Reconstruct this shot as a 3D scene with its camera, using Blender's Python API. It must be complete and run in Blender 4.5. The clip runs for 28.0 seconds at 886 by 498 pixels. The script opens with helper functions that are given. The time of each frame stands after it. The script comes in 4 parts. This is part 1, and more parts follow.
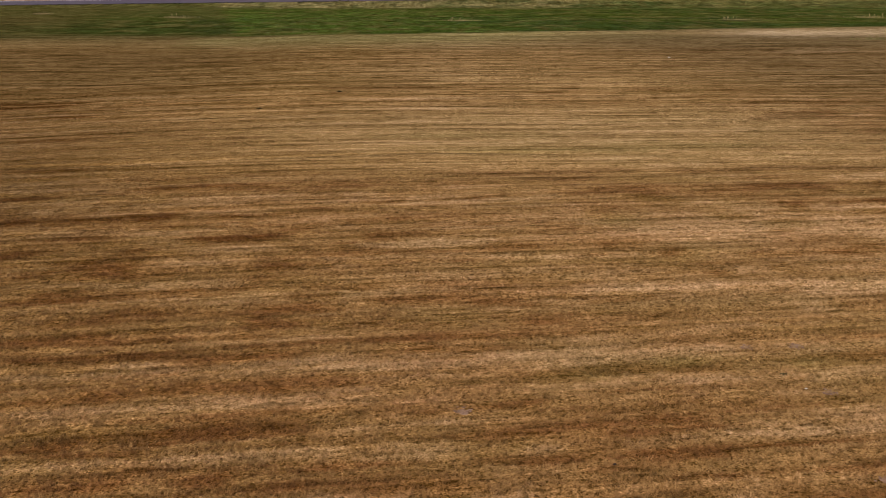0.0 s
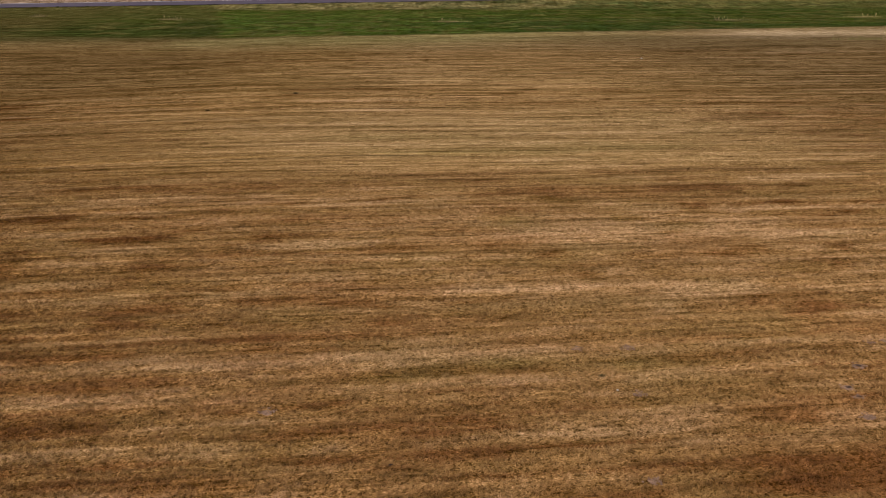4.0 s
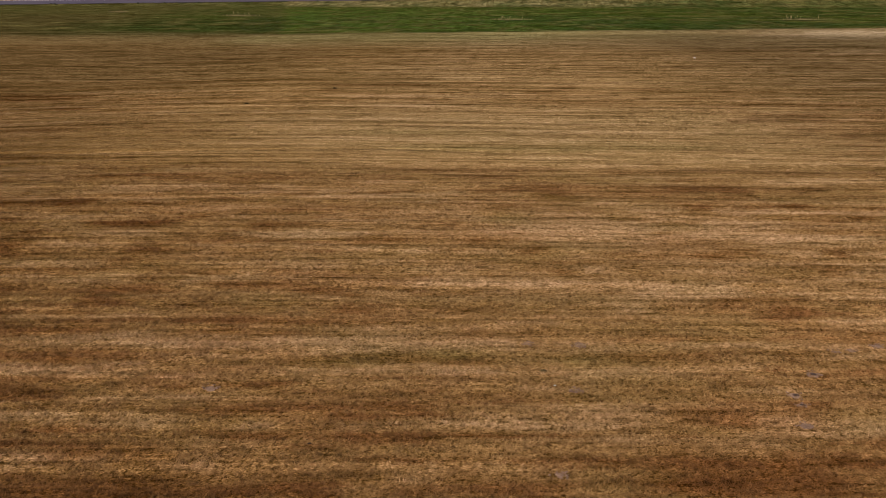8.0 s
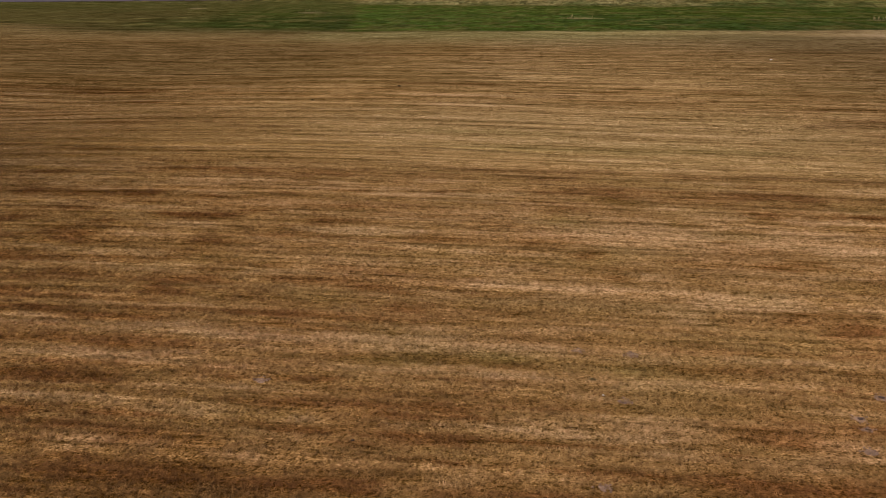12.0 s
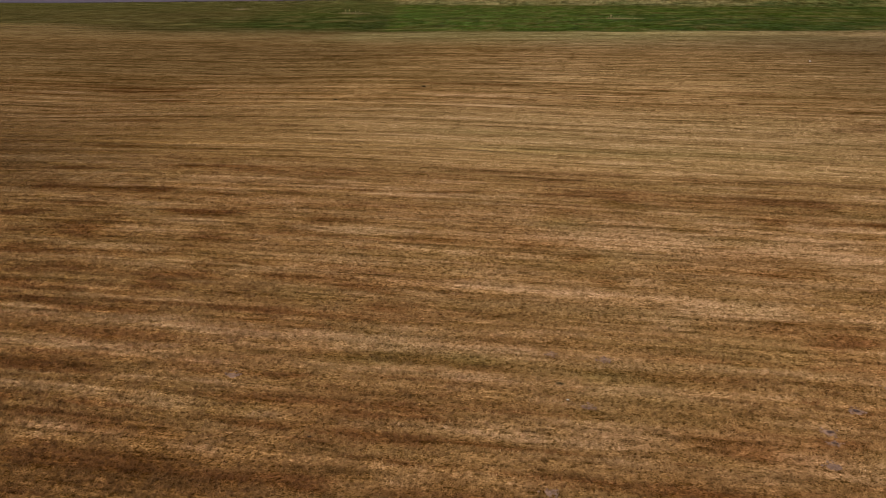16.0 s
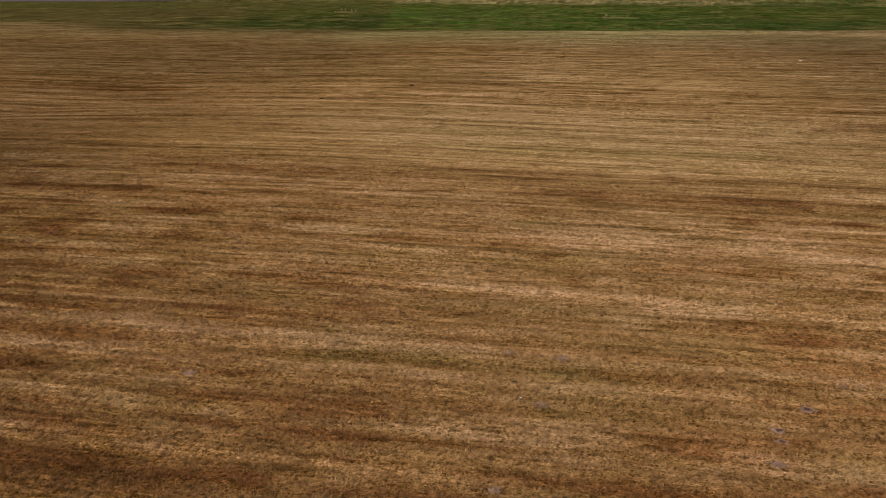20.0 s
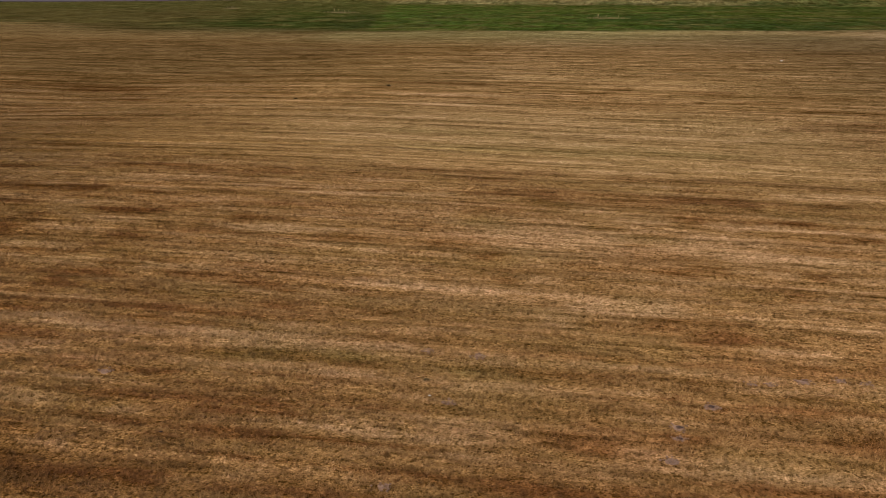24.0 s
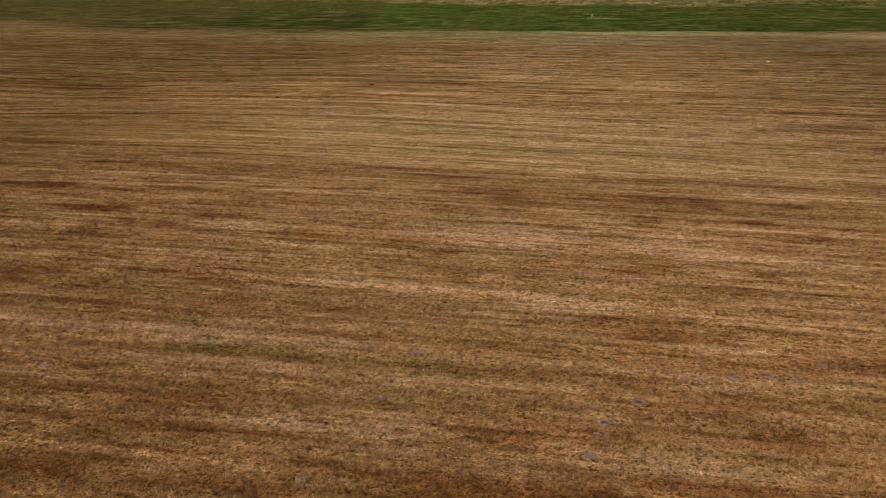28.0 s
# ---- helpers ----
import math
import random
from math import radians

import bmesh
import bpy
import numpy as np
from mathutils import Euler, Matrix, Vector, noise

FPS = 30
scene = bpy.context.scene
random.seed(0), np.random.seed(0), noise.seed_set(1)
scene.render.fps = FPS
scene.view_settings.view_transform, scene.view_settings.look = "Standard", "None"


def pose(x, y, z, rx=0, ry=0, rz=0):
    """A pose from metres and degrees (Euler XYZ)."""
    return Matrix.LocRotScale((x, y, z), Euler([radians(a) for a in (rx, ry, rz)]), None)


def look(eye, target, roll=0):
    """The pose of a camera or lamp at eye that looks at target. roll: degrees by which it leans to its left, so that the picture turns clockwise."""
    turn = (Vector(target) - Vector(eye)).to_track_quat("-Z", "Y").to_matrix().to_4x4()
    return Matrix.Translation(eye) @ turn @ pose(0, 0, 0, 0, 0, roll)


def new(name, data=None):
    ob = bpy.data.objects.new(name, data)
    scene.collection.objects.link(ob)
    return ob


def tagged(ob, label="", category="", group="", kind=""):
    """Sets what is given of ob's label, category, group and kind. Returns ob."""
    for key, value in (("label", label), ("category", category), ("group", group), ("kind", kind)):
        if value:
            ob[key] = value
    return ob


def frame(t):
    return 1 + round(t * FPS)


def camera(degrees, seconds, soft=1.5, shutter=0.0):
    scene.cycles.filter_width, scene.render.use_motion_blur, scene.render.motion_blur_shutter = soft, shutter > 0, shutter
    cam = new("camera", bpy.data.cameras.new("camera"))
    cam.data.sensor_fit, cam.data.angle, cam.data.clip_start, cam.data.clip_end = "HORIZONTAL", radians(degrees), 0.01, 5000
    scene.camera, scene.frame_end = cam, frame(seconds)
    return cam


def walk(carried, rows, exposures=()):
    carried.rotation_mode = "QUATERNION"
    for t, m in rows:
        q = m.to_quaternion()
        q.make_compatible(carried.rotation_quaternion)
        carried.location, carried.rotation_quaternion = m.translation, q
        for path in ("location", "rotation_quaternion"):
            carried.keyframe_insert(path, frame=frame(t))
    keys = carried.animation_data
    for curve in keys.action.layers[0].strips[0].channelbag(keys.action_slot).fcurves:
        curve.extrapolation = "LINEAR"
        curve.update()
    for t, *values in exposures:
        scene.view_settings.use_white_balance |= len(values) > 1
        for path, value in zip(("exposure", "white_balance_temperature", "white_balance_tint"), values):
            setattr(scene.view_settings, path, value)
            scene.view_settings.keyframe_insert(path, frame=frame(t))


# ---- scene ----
cam = camera(64.8, 28.0, soft=0.85)
PATH = [
    (0, (0.002, -0.018, 16.05), (0.004, 1.854, 15.346), -0.0),
    (0.5, (0.477, -0.019, 16.077), (0.476, 1.853, 15.372), -0.0),
    (1, (1.257, -0.038, 16.103), (1.255, 1.834, 15.399), -0.1),
    (1.5, (2.226, -0.07, 16.115), (2.209, 1.802, 15.412), -0.1),
    (2, (3.324, -0.053, 16.129), (3.306, 1.819, 15.425), -0.1),
    (2.5, (4.507, -0.107, 16.152), (4.49, 1.765, 15.449), -0.1),
    (3, (5.684, -0.145, 16.176), (5.667, 1.727, 15.473), -0.1),
    (3.5, (6.933, -0.181, 16.182), (6.918, 1.691, 15.478), -0.1),
    (4, (8.282, -0.218, 16.187), (8.266, 1.655, 15.485), -0.2),
    (4.5, (9.641, -0.253, 16.193), (9.627, 1.619, 15.49), -0.1),
    (6.5, (13.325, -0.495, 16.138), (13.258, 1.376, 15.433), -0.1),
    (7, (13.494, -0.57, 16.124), (13.376, 1.297, 15.418), -0.1),
    (7.5, (13.476, -0.617, 16.123), (13.309, 1.246, 15.416), -0.1),
    (8, (13.461, -0.621, 16.106), (13.267, 1.24, 15.399), -0.1),
    (8.5, (13.426, -0.592, 16.083), (13.232, 1.269, 15.376), -0.0),
    (9, (13.391, -0.555, 16.084), (13.184, 1.304, 15.376), -0.0),
    (9.5, (13.37, -0.546, 16.088), (13.128, 1.308, 15.379), 0.0),
    (10, (13.385, -0.505, 16.104), (13.107, 1.344, 15.395), 0.0),
    (10.5, (13.417, -0.484, 16.113), (13.115, 1.361, 15.404), -0.0),
    (11, (13.509, -0.432, 16.12), (13.186, 1.409, 15.409), -0.0),
    (11.5, (13.662, -0.413, 16.154), (13.318, 1.424, 15.443), -0.0),
    (12, (13.867, -0.352, 16.18), (13.501, 1.481, 15.469), 0.0),
    (12.5, (14.162, -0.271, 16.195), (13.776, 1.558, 15.484), -0.0),
    (14.5, (15.645, 0.011, 16.215), (15.19, 1.824, 15.505), -0.0),
    (15, (16.053, 0.071, 16.209), (15.585, 1.881, 15.499), -0.0),
    (15.5, (16.537, 0.192, 16.238), (16.059, 2.0, 15.528), -0.2),
    (16, (16.903, 0.238, 16.261), (16.426, 2.046, 15.55), -0.2),
    (16.5, (17.005, 0.263, 16.256), (16.529, 2.071, 15.544), -0.2),
    (17, (17.075, 0.309, 16.234), (16.602, 2.117, 15.522), -0.2),
    (17.5, (17.21, 0.311, 16.23), (16.736, 2.119, 15.518), -0.2),
    (18, (17.394, 0.347, 16.234), (16.919, 2.155, 15.522), -0.2),
    (18.5, (17.649, 0.394, 16.227), (17.175, 2.201, 15.514), -0.1),
    (19, (17.955, 0.47, 16.211), (17.482, 2.278, 15.498), -0.1),
    (19.5, (18.336, 0.557, 16.217), (17.862, 2.364, 15.505), -0.1),
    (20, (18.766, 0.667, 16.23), (18.292, 2.475, 15.517), -0.1),
    (20.5, (19.232, 0.766, 16.232), (18.757, 2.574, 15.52), -0.1),
    (21, (19.727, 0.857, 16.222), (19.253, 2.664, 15.509), -0.1),
    (21.5, (20.225, 0.962, 16.232), (19.751, 2.77, 15.519), -0.1),
    (23.5, (22.057, 1.353, 16.229), (21.585, 3.161, 15.517), -0.0),
    (24, (22.484, 1.46, 16.209), (22.012, 3.268, 15.497), -0.1),
    (24.5, (22.889, 1.509, 16.205), (22.416, 3.317, 15.493), -0.0),
    (25, (23.284, 1.572, 16.209), (22.811, 3.38, 15.497), 0.0),
    (25.5, (23.665, 1.618, 16.188), (23.192, 3.427, 15.477), 0.0),
    (26, (24.009, 1.686, 16.178), (23.537, 3.494, 15.466), 0.0),
    (26.5, (24.37, 1.737, 16.168), (23.898, 3.545, 15.457), 0.0),
    (27, (24.709, 1.784, 16.162), (24.238, 3.593, 15.45), 0.1),
    (27.5, (25.023, 1.857, 16.16), (24.552, 3.666, 15.448), 0.1),
    (28, (25.333, 1.9, 16.148), (24.862, 3.709, 15.436), 0.1),
]
walk(cam, [(t, look(eye, target, roll)) for t, eye, target, roll in PATH],
     [(0, 0.28), (4, 0.22), (7, 0.19), (28, 0.19)])

# ---- light ----
SUN_AZIMUTH, SUN_HEIGHT = 244.0, 54.0      # degrees clockwise from +y, degrees above the ground
world = bpy.data.worlds.new("sky")
scene.world = world
world.use_nodes = True
wn = world.node_tree
sky = wn.nodes.new("ShaderNodeTexSky")
sky.sky_type, sky.sun_disc = "NISHITA", False
sky.sun_elevation, sky.sun_rotation = radians(SUN_HEIGHT), radians(SUN_AZIMUTH)
wn.links.new(sky.outputs["Color"], wn.nodes["Background"].inputs["Color"])
wn.nodes["Background"].inputs["Strength"].default_value = 0.055
sun = new("sun", bpy.data.lights.new("sun", "SUN"))
sun.data.energy, sun.data.angle, sun.data.color = 3.6, radians(0.53), (1.0, 0.92, 0.80)
az, el = radians(SUN_AZIMUTH), radians(SUN_HEIGHT)
to_sun = Vector((math.sin(az) * math.cos(el), math.cos(az) * math.cos(el), math.sin(el)))
sun.matrix_world = look(to_sun * 200, (0, 0, 0))


# ---- materials ----
def material(name, rough=0.85, spec=0.15):
    m = bpy.data.materials.new(name)
    m.use_nodes = True
    b = m.node_tree.nodes["Principled BSDF"]
    b.inputs["Roughness"].default_value = rough
    b.inputs["Specular IOR Level"].default_value = spec
    return m, m.node_tree, b


def link(nt, a, b):
    nt.links.new(a, b)


def attribute(nt, name):
    n = nt.nodes.new("ShaderNodeAttribute")
    n.attribute_name = name
    return n


def scaled(nt, vec, sx, sy, sz):
    n = nt.nodes.new("ShaderNodeVectorMath")
    n.operation = "MULTIPLY"
    n.inputs[1].default_value = (sx, sy, sz)
    link(nt, vec, n.inputs[0])
    return n.outputs[0]


def noise_tex(nt, vec, scale, detail=2.0, rough=0.55):
    n = nt.nodes.new("ShaderNodeTexNoise")
    n.inputs["Scale"].default_value, n.inputs["Detail"].default_value, n.inputs["Roughness"].default_value = scale, detail, rough
    link(nt, vec, n.inputs["Vector"])
    return n.outputs["Fac"]


def spread(nt, fac, a0, a1, b0, b1):
    n = nt.nodes.new("ShaderNodeMapRange")
    for k, val in zip(("From Min", "From Max", "To Min", "To Max"), (a0, a1, b0, b1)):
        n.inputs[k].default_value = val
    link(nt, fac, n.inputs["Value"])
    return n.outputs["Result"]


def times(nt, a, b):
    n = nt.nodes.new("ShaderNodeMath")
    n.operation = "MULTIPLY"
    link(nt, a, n.inputs[0])
    link(nt, b, n.inputs[1])
    return n.outputs[0]


def tone(nt, colour, value):
    """colour times value"""
    n = nt.nodes.new("ShaderNodeVectorMath")
    n.operation = "SCALE"
    link(nt, colour, n.inputs[0])
    link(nt, value, n.inputs["Scale"])
    return n.outputs[0]


def straw(nt, colour, value):
    """colour times value, paler where light and browner where dark"""
    parts = nt.nodes.new("ShaderNodeCombineXYZ")
    for k, power in enumerate((1.0, 1.07, 1.35)):
        n = nt.nodes.new("ShaderNodeMath")
        n.operation = "POWER"
        link(nt, value, n.inputs[0])
        n.inputs[1].default_value = power
        link(nt, n.outputs[0], parts.inputs[k])
    n = nt.nodes.new("ShaderNodeVectorMath")
    n.operation = "MULTIPLY"
    link(nt, colour, n.inputs[0])
    link(nt, parts.outputs[0], n.inputs[1])
    return n.outputs[0]


def bump(nt, b, height, strength, distance):
    n = nt.nodes.new("ShaderNodeBump")
    n.inputs["Strength"].default_value, n.inputs["Distance"].default_value = strength, distance
    link(nt, height, n.inputs["Height"])
    link(nt, n.outputs["Normal"], b.inputs["Normal"])


# long thin tones drawn out along the mown rows, and painted tuft shade, shared by the ground and the grass on it
def row_tones(nt, along, k):
    def band(sx, sy, a0, a1, b0, b1, detail=2, rough=0.55):
        return spread(nt, noise_tex(nt, scaled(nt, along, sx, sy, 1), 1.0, detail, rough), a0, a1, b0, b1)
    f = 0.5 + 0.5 * k
    tones = [band(0.012, 0.5, 0.35, 0.65, 1 - 0.12 * k, 1 + 0.12 * k, 3), band(0.025, 1.5, 0.32, 0.68, 1 - 0.30 * k, 1 + 0.30 * k, 3),
             band(0.035, 1.2, 0.33, 0.40, 1 - 0.32 * k, 1.0), band(0.03, 1.7, 0.60, 0.68, 1.0, 1 + 0.20 * k),
             band(0.20, 1.6, 0.38, 0.44, 1 - 0.34 * k, 1.0, 3, 0.6), band(0.5, 2.2, 0.38, 0.43, 1 - 0.36 * f, 1 + 0.03 * f, 3, 0.6),
             # the last band paints the small dark shadows between tufts
             band(1.9, 2.8, 0.36, 0.64, 1 - 0.25 * f, 1 + 0.25 * f, 3, 0.7), band(4.8, 5.6, 0.40, 0.46, 1 - 0.54 * f, 1 + 0.10 * f, 2, 0.6)]
    shade = tones[0]
    for other in tones[1:]:
        shade = times(nt, shade, other)
    return shade


def only(nt, value, mask):
    """value where the mask is 1, plain 1 where it is 0"""
    n = nt.nodes.new("ShaderNodeMix")
    n.inputs[2].default_value = 1.0
    link(nt, mask, n.inputs[0])
    link(nt, value, n.inputs[3])
    return n.outputs[0]


# the ground: land-cover colour from the mesh, with fine grain
MAT_GROUND, nt, b = material("dry_ground", 1.0, 0.0)
tint, rows_at = attribute(nt, "tint"), attribute(nt, "rows")
pos = nt.nodes.new("ShaderNodeNewGeometry").outputs["Position"]
along = rows_at.outputs["Vector"]
coarse = tint.outputs["Alpha"]      # 1 on the coarser stubble of the far field
meadow = attribute(nt, "meadow").outputs["Fac"]      # 1 beyond the mown field
distant = attribute(nt, "distant").outputs["Fac"]      # 1 on the ragged growth towards the meadow
shade = row_tones(nt, along, 1.0)
for other in (only(nt, spread(nt, noise_tex(nt, scaled(nt, along, 1.4, 0.8, 1), 1.0, 3, 0.7), 0.37, 0.46, 0.50, 1.0), coarse),
              only(nt, spread(nt, noise_tex(nt, scaled(nt, along, 0.22, 0.6, 1), 1.0, 3, 0.6), 0.37, 0.45, 0.60, 1.0), coarse),
              only(nt, spread(nt, noise_tex(nt, scaled(nt, along, 0.05, 0.5, 1), 1.0, 3, 0.6), 0.36, 0.64, 0.72, 1.28), coarse),
              only(nt, spread(nt, noise_tex(nt, scaled(nt, along, 0.016, 0.35, 1), 1.0, 2, 0.6), 0.40, 0.45, 0.72, 1.0), coarse),
              only(nt, spread(nt, noise_tex(nt, scaled(nt, along, 0.09, 0.16, 1), 1.0, 3, 0.65), 0.36, 0.46, 0.72, 1.0), distant),
              only(nt, spread(nt, noise_tex(nt, scaled(nt, along, 0.5, 0.25, 1), 1.0, 3, 0.65), 0.38, 0.47, 0.66, 1.0), distant),
              only(nt, spread(nt, noise_tex(nt, scaled(nt, along, 0.30, 0.08, 1), 1.0, 4, 0.7), 0.36, 0.64, 0.62, 1.40), meadow),
              spread(nt, noise_tex(nt, scaled(nt, along, 0.35, 6.0, 1), 1.0, 3), 0.3, 0.7, 0.80, 1.20),
              spread(nt, noise_tex(nt, pos, 11.0, 4, 0.7), 0.35, 0.65, 0.5, 1.5),
              spread(nt, noise_tex(nt, scaled(nt, along, 9.0, 26.0, 1), 1.0, 3, 0.6), 0.35, 0.65, 0.45, 1.6)):
    shade = times(nt, shade, other)
link(nt, straw(nt, tint.outputs["Color"], shade), b.inputs["Base Color"])
bump(nt, b, noise_tex(nt, scaled(nt, pos, 1, 1, 1), 5.0, 4, 0.65), 1.0, 0.10)

# blades of grass: colour of the ground they stand on, each blade a little lighter or darker
def blade_material(name, low, high, k=0.5):
    m, nt, b = material(name, 0.8, 0.1)
    tint = attribute(nt, "tint")
    rnd = nt.nodes.new("ShaderNodeNewGeometry").outputs["Random Per Island"]
    shade = times(nt, spread(nt, rnd, 0, 1, low, high), row_tones(nt, attribute(nt, "rows").outputs["Vector"], k))
    link(nt, straw(nt, tint.outputs["Color"], shade), b.inputs["Base Color"])
    return m


MAT_BLADE = blade_material("dry_grass", 0.86, 1.15, 0.36)
MAT_MID = blade_material("dry_grass_mid", 0.80, 1.20, 0.9)
MAT_ROWS = blade_material("dry_grass_rows", 0.82, 1.16, 1.0)
MAT_MEADOW = blade_material("meadow_grass", 0.88, 1.12)


def plain(name, colour, rough=0.85, scale=9.0, depth=0.02, vary=0.3):
    m, nt, b = material(name, rough, 0.15)
    pos = nt.nodes.new("ShaderNodeNewGeometry").outputs["Position"]
    rgb = nt.nodes.new("ShaderNodeRGB")
    rgb.outputs[0].default_value = (*colour, 1)
    big = spread(nt, noise_tex(nt, pos, scale * 0.25, 2), 0.3, 0.7, 1 - vary, 1 + vary)
    fine = spread(nt, noise_tex(nt, pos, scale * 2.5, 3), 0.3, 0.7, 1 - vary, 1 + vary)
    link(nt, tone(nt, rgb.outputs[0], times(nt, big, fine)), b.inputs["Base Color"])
    bump(nt, b, noise_tex(nt, pos, scale, 4, 0.6), 0.8, depth)
    return m


MAT_SOIL = plain("grey_soil", (0.215, 0.130, 0.092), 0.95, 12.0, 0.03)
MAT_HOLE = plain("hole_soil", (0.07, 0.042, 0.034), 0.95, 12.0, 0.03)
MAT_STONE = plain("pale_stone", (0.62, 0.58, 0.52), 0.8, 10.0, 0.02, 0.15)
MAT_CLOD = plain("dark_clod", (0.035, 0.024, 0.018), 0.9, 14.0, 0.02)
MAT_STALK = plain("dead_stalk", (0.34, 0.25, 0.12), 0.8, 3.0, 0.01)
MAT_WEED = plain("weed_leaf", (0.17, 0.14, 0.05), 0.75, 3.0, 0.01)
MAT_TUSSOCK = plain("dark_tussock", (0.115, 0.08, 0.032), 0.8, 6.0, 0.01)
MAT_ASPHALT = plain("worn_asphalt", (0.072, 0.056, 0.078), 0.85, 0.6, 0.01, 0.15)
MAT_PAINT = plain("road_paint", (0.70, 0.68, 0.68), 0.7, 2.0, 0.0, 0.1)
MAT_POST = plain("dark_timber", (0.045, 0.03, 0.022), 0.85, 3.0, 0.01)
MAT_POST_RED = plain("rusty_post", (0.22, 0.10, 0.06), 0.85, 3.0, 0.01)
MAT_SHRUB = plain("verge_shrub", (0.05, 0.05, 0.022), 0.8, 1.5, 0.02)


# ---- the lie of the land ----
def lattice(ix, iy, seed):
    h = (ix.astype(np.int64) * 374761393 + iy.astype(np.int64) * 668265263 + seed * 144269504) & 0xFFFFFFFF
    h = ((h ^ (h >> 13)) * 1274126177) & 0xFFFFFFFF
    return (h ^ (h >> 16)) / 4294967296.0


def vn(x, y, seed):
    """smooth value noise, 0 to 1"""
    ix, iy = np.floor(x), np.floor(y)
    fx, fy = x - ix, y - iy
    fx, fy = fx * fx * (3 - 2 * fx), fy * fy * (3 - 2 * fy)
    a, c = lattice(ix, iy, seed), lattice(ix + 1, iy, seed)
    d, e = lattice(ix, iy + 1, seed), lattice(ix + 1, iy + 1, seed)
    return (a * (1 - fx) + c * fx) * (1 - fy) + (d * (1 - fx) + e * fx) * fy


def fbm(x, y, seed, octaves=3):
    total, amp, norm = 0, 1.0, 0
    for k in range(octaves):
        total, norm = total + amp * vn(x * 2 ** k, y * 2 ** k, seed + 17 * k), norm + amp
        amp *= 0.55
    return total / norm


def ease(a, c, x):
    t = np.clip((x - a) / (c - a), 0, 1)
    return t * t * (3 - 2 * t)


def across(x, y):
    """the coordinate across the mown rows, which bend slightly"""
    f = np.clip((y - 22) / 48, 0, 1)
    left = np.clip(x, -60, 0)
    return y - np.where(x < 0, (0.105 - 0.085 * f) * np.clip(x, -150, 0) - (0.0004 + 0.0025 * f) * left * left, (0.105 - 0.065 * f) * np.clip(x, 0, 150))


def rise(y):
    """flat fields, then a bank that climbs beyond the meadow"""
    return np.clip(y - 600.0, 0, 500) * 0.12


# patches of the field: x, y, half length along the rows, half width, strength
OLIVE = [(9.0, 72.0, 7.0, 1.3, 0.60), (19.0, 72.6, 6.0, 1.2, 0.50), (30.0, 75.0, 7.0, 1.2, 0.50), (2.0, 80.0, 10.0, 1.2, 0.40),
        (10.1, 27.9, 2.4, 0.45, 0.70), (13.1, 48.2, 2.0, 1.55, 0.50), (21.7, 50.2, 1.6, 1.20, 0.50), (4.7, 71.5, 5.3, 1.60, 0.50),
        (14.6, 42.8, 2.9, 1.45, 0.40), (4.0, 30.2, 1.2, 0.55, 0.50), (6.5, 26.9, 2.6, 0.45, 0.50), (15.5, 27.9, 3.0, 0.45, 0.50),
        (1.5, 31.9, 1.7, 0.90, 0.35), (11.0, 28.2, 2.9, 0.50, 0.50), (15.7, 28.2, 2.1, 0.50, 0.40), (-6.6, 35.8, 2.0, 0.90, 0.30),
        (14.9, 76.0, 12.5, 2.35, 0.45), (-0.7, 32.7, 1.8, 0.80, 0.40), (13.3, 49.1, 2.1, 1.25, 0.45)]
RUST = [(12.0, 32.9, 3.2, 2.00, 0.25), (9.2, 59.0, 4.4, 1.50, 0.35), (17.3, 58.0, 2.8, 0.90, 0.50), (21.5, 32.8, 3.3, 0.55, 0.3),
        (26.3, 34.0, 2.7, 1.15, 0.35), (19.4, 28.7, 3.0, 0.70, 0.35), (-8.7, 26.5, 3.7, 0.45, 0.35), (6.2, 24.1, 1.4, 0.30, 0.40),
        (24.8, 53.9, 2.5, 1.30, 0.35), (22.2, 24.2, 3.6, 1.10, 0.30), (23.9, 25.3, 2.8, 1.75, 0.40), (-3.0, 70.6, 3.5, 2.05, 0.35),
        (2.9, 37.4, 3.8, 1.50, 0.30), (3.4, 17.4, 2.4, 0.60, 0.2), (33.4, 26.1, 2.5, 0.80, 0.50), (-1.3, 19.2, 4.9, 0.35, 0.40),
        (1.0, 171.8, 46.6, 24.90, 0.35)]
# broader differences further off
FAR_OLIVE = [(9.0, 72.0, 7.0, 1.3, 0.60), (19.0, 72.6, 6.0, 1.2, 0.50), (30.0, 75.0, 7.0, 1.2, 0.50), (2.0, 80.0, 10.0, 1.2, 0.40),
        (-10.0, 246.0, 50.0, 9.0, 0.8), (-130.0, 248.0, 60.0, 8.0, 0.6)]
FAR_DARK = [(105.0, 215.0, 22.0, 10.0, 0.6), (44.4, 91.8, 8.0, 2.5, 0.3)]


def patches(items, x, y):
    total = np.zeros_like(x)
    wob = fbm(x / 2.2, y / 1.0, 91, 2) - 0.5
    v = across(x, y)
    for px, py, rx, ry, k in items:
        dv = v - across(np.array([px]), np.array([py]))[0]
        here = np.nonzero((np.abs(x - px) < 2.6 * rx) & (np.abs(dv) < 2.6 * ry))[0]
        r2 = ((x[here] - px) / rx) ** 2 + (dv[here] / ry) ** 2
        total[here] += k * np.exp(-0.9 * np.clip(r2 + 1.6 * wob[here], 0, 40)) * ease(6.5, 3.5, r2)
    return total


def mix(a, c, t):
    return a * (1 - t[:, None]) + np.asarray(c)[None, :] * t[:, None]


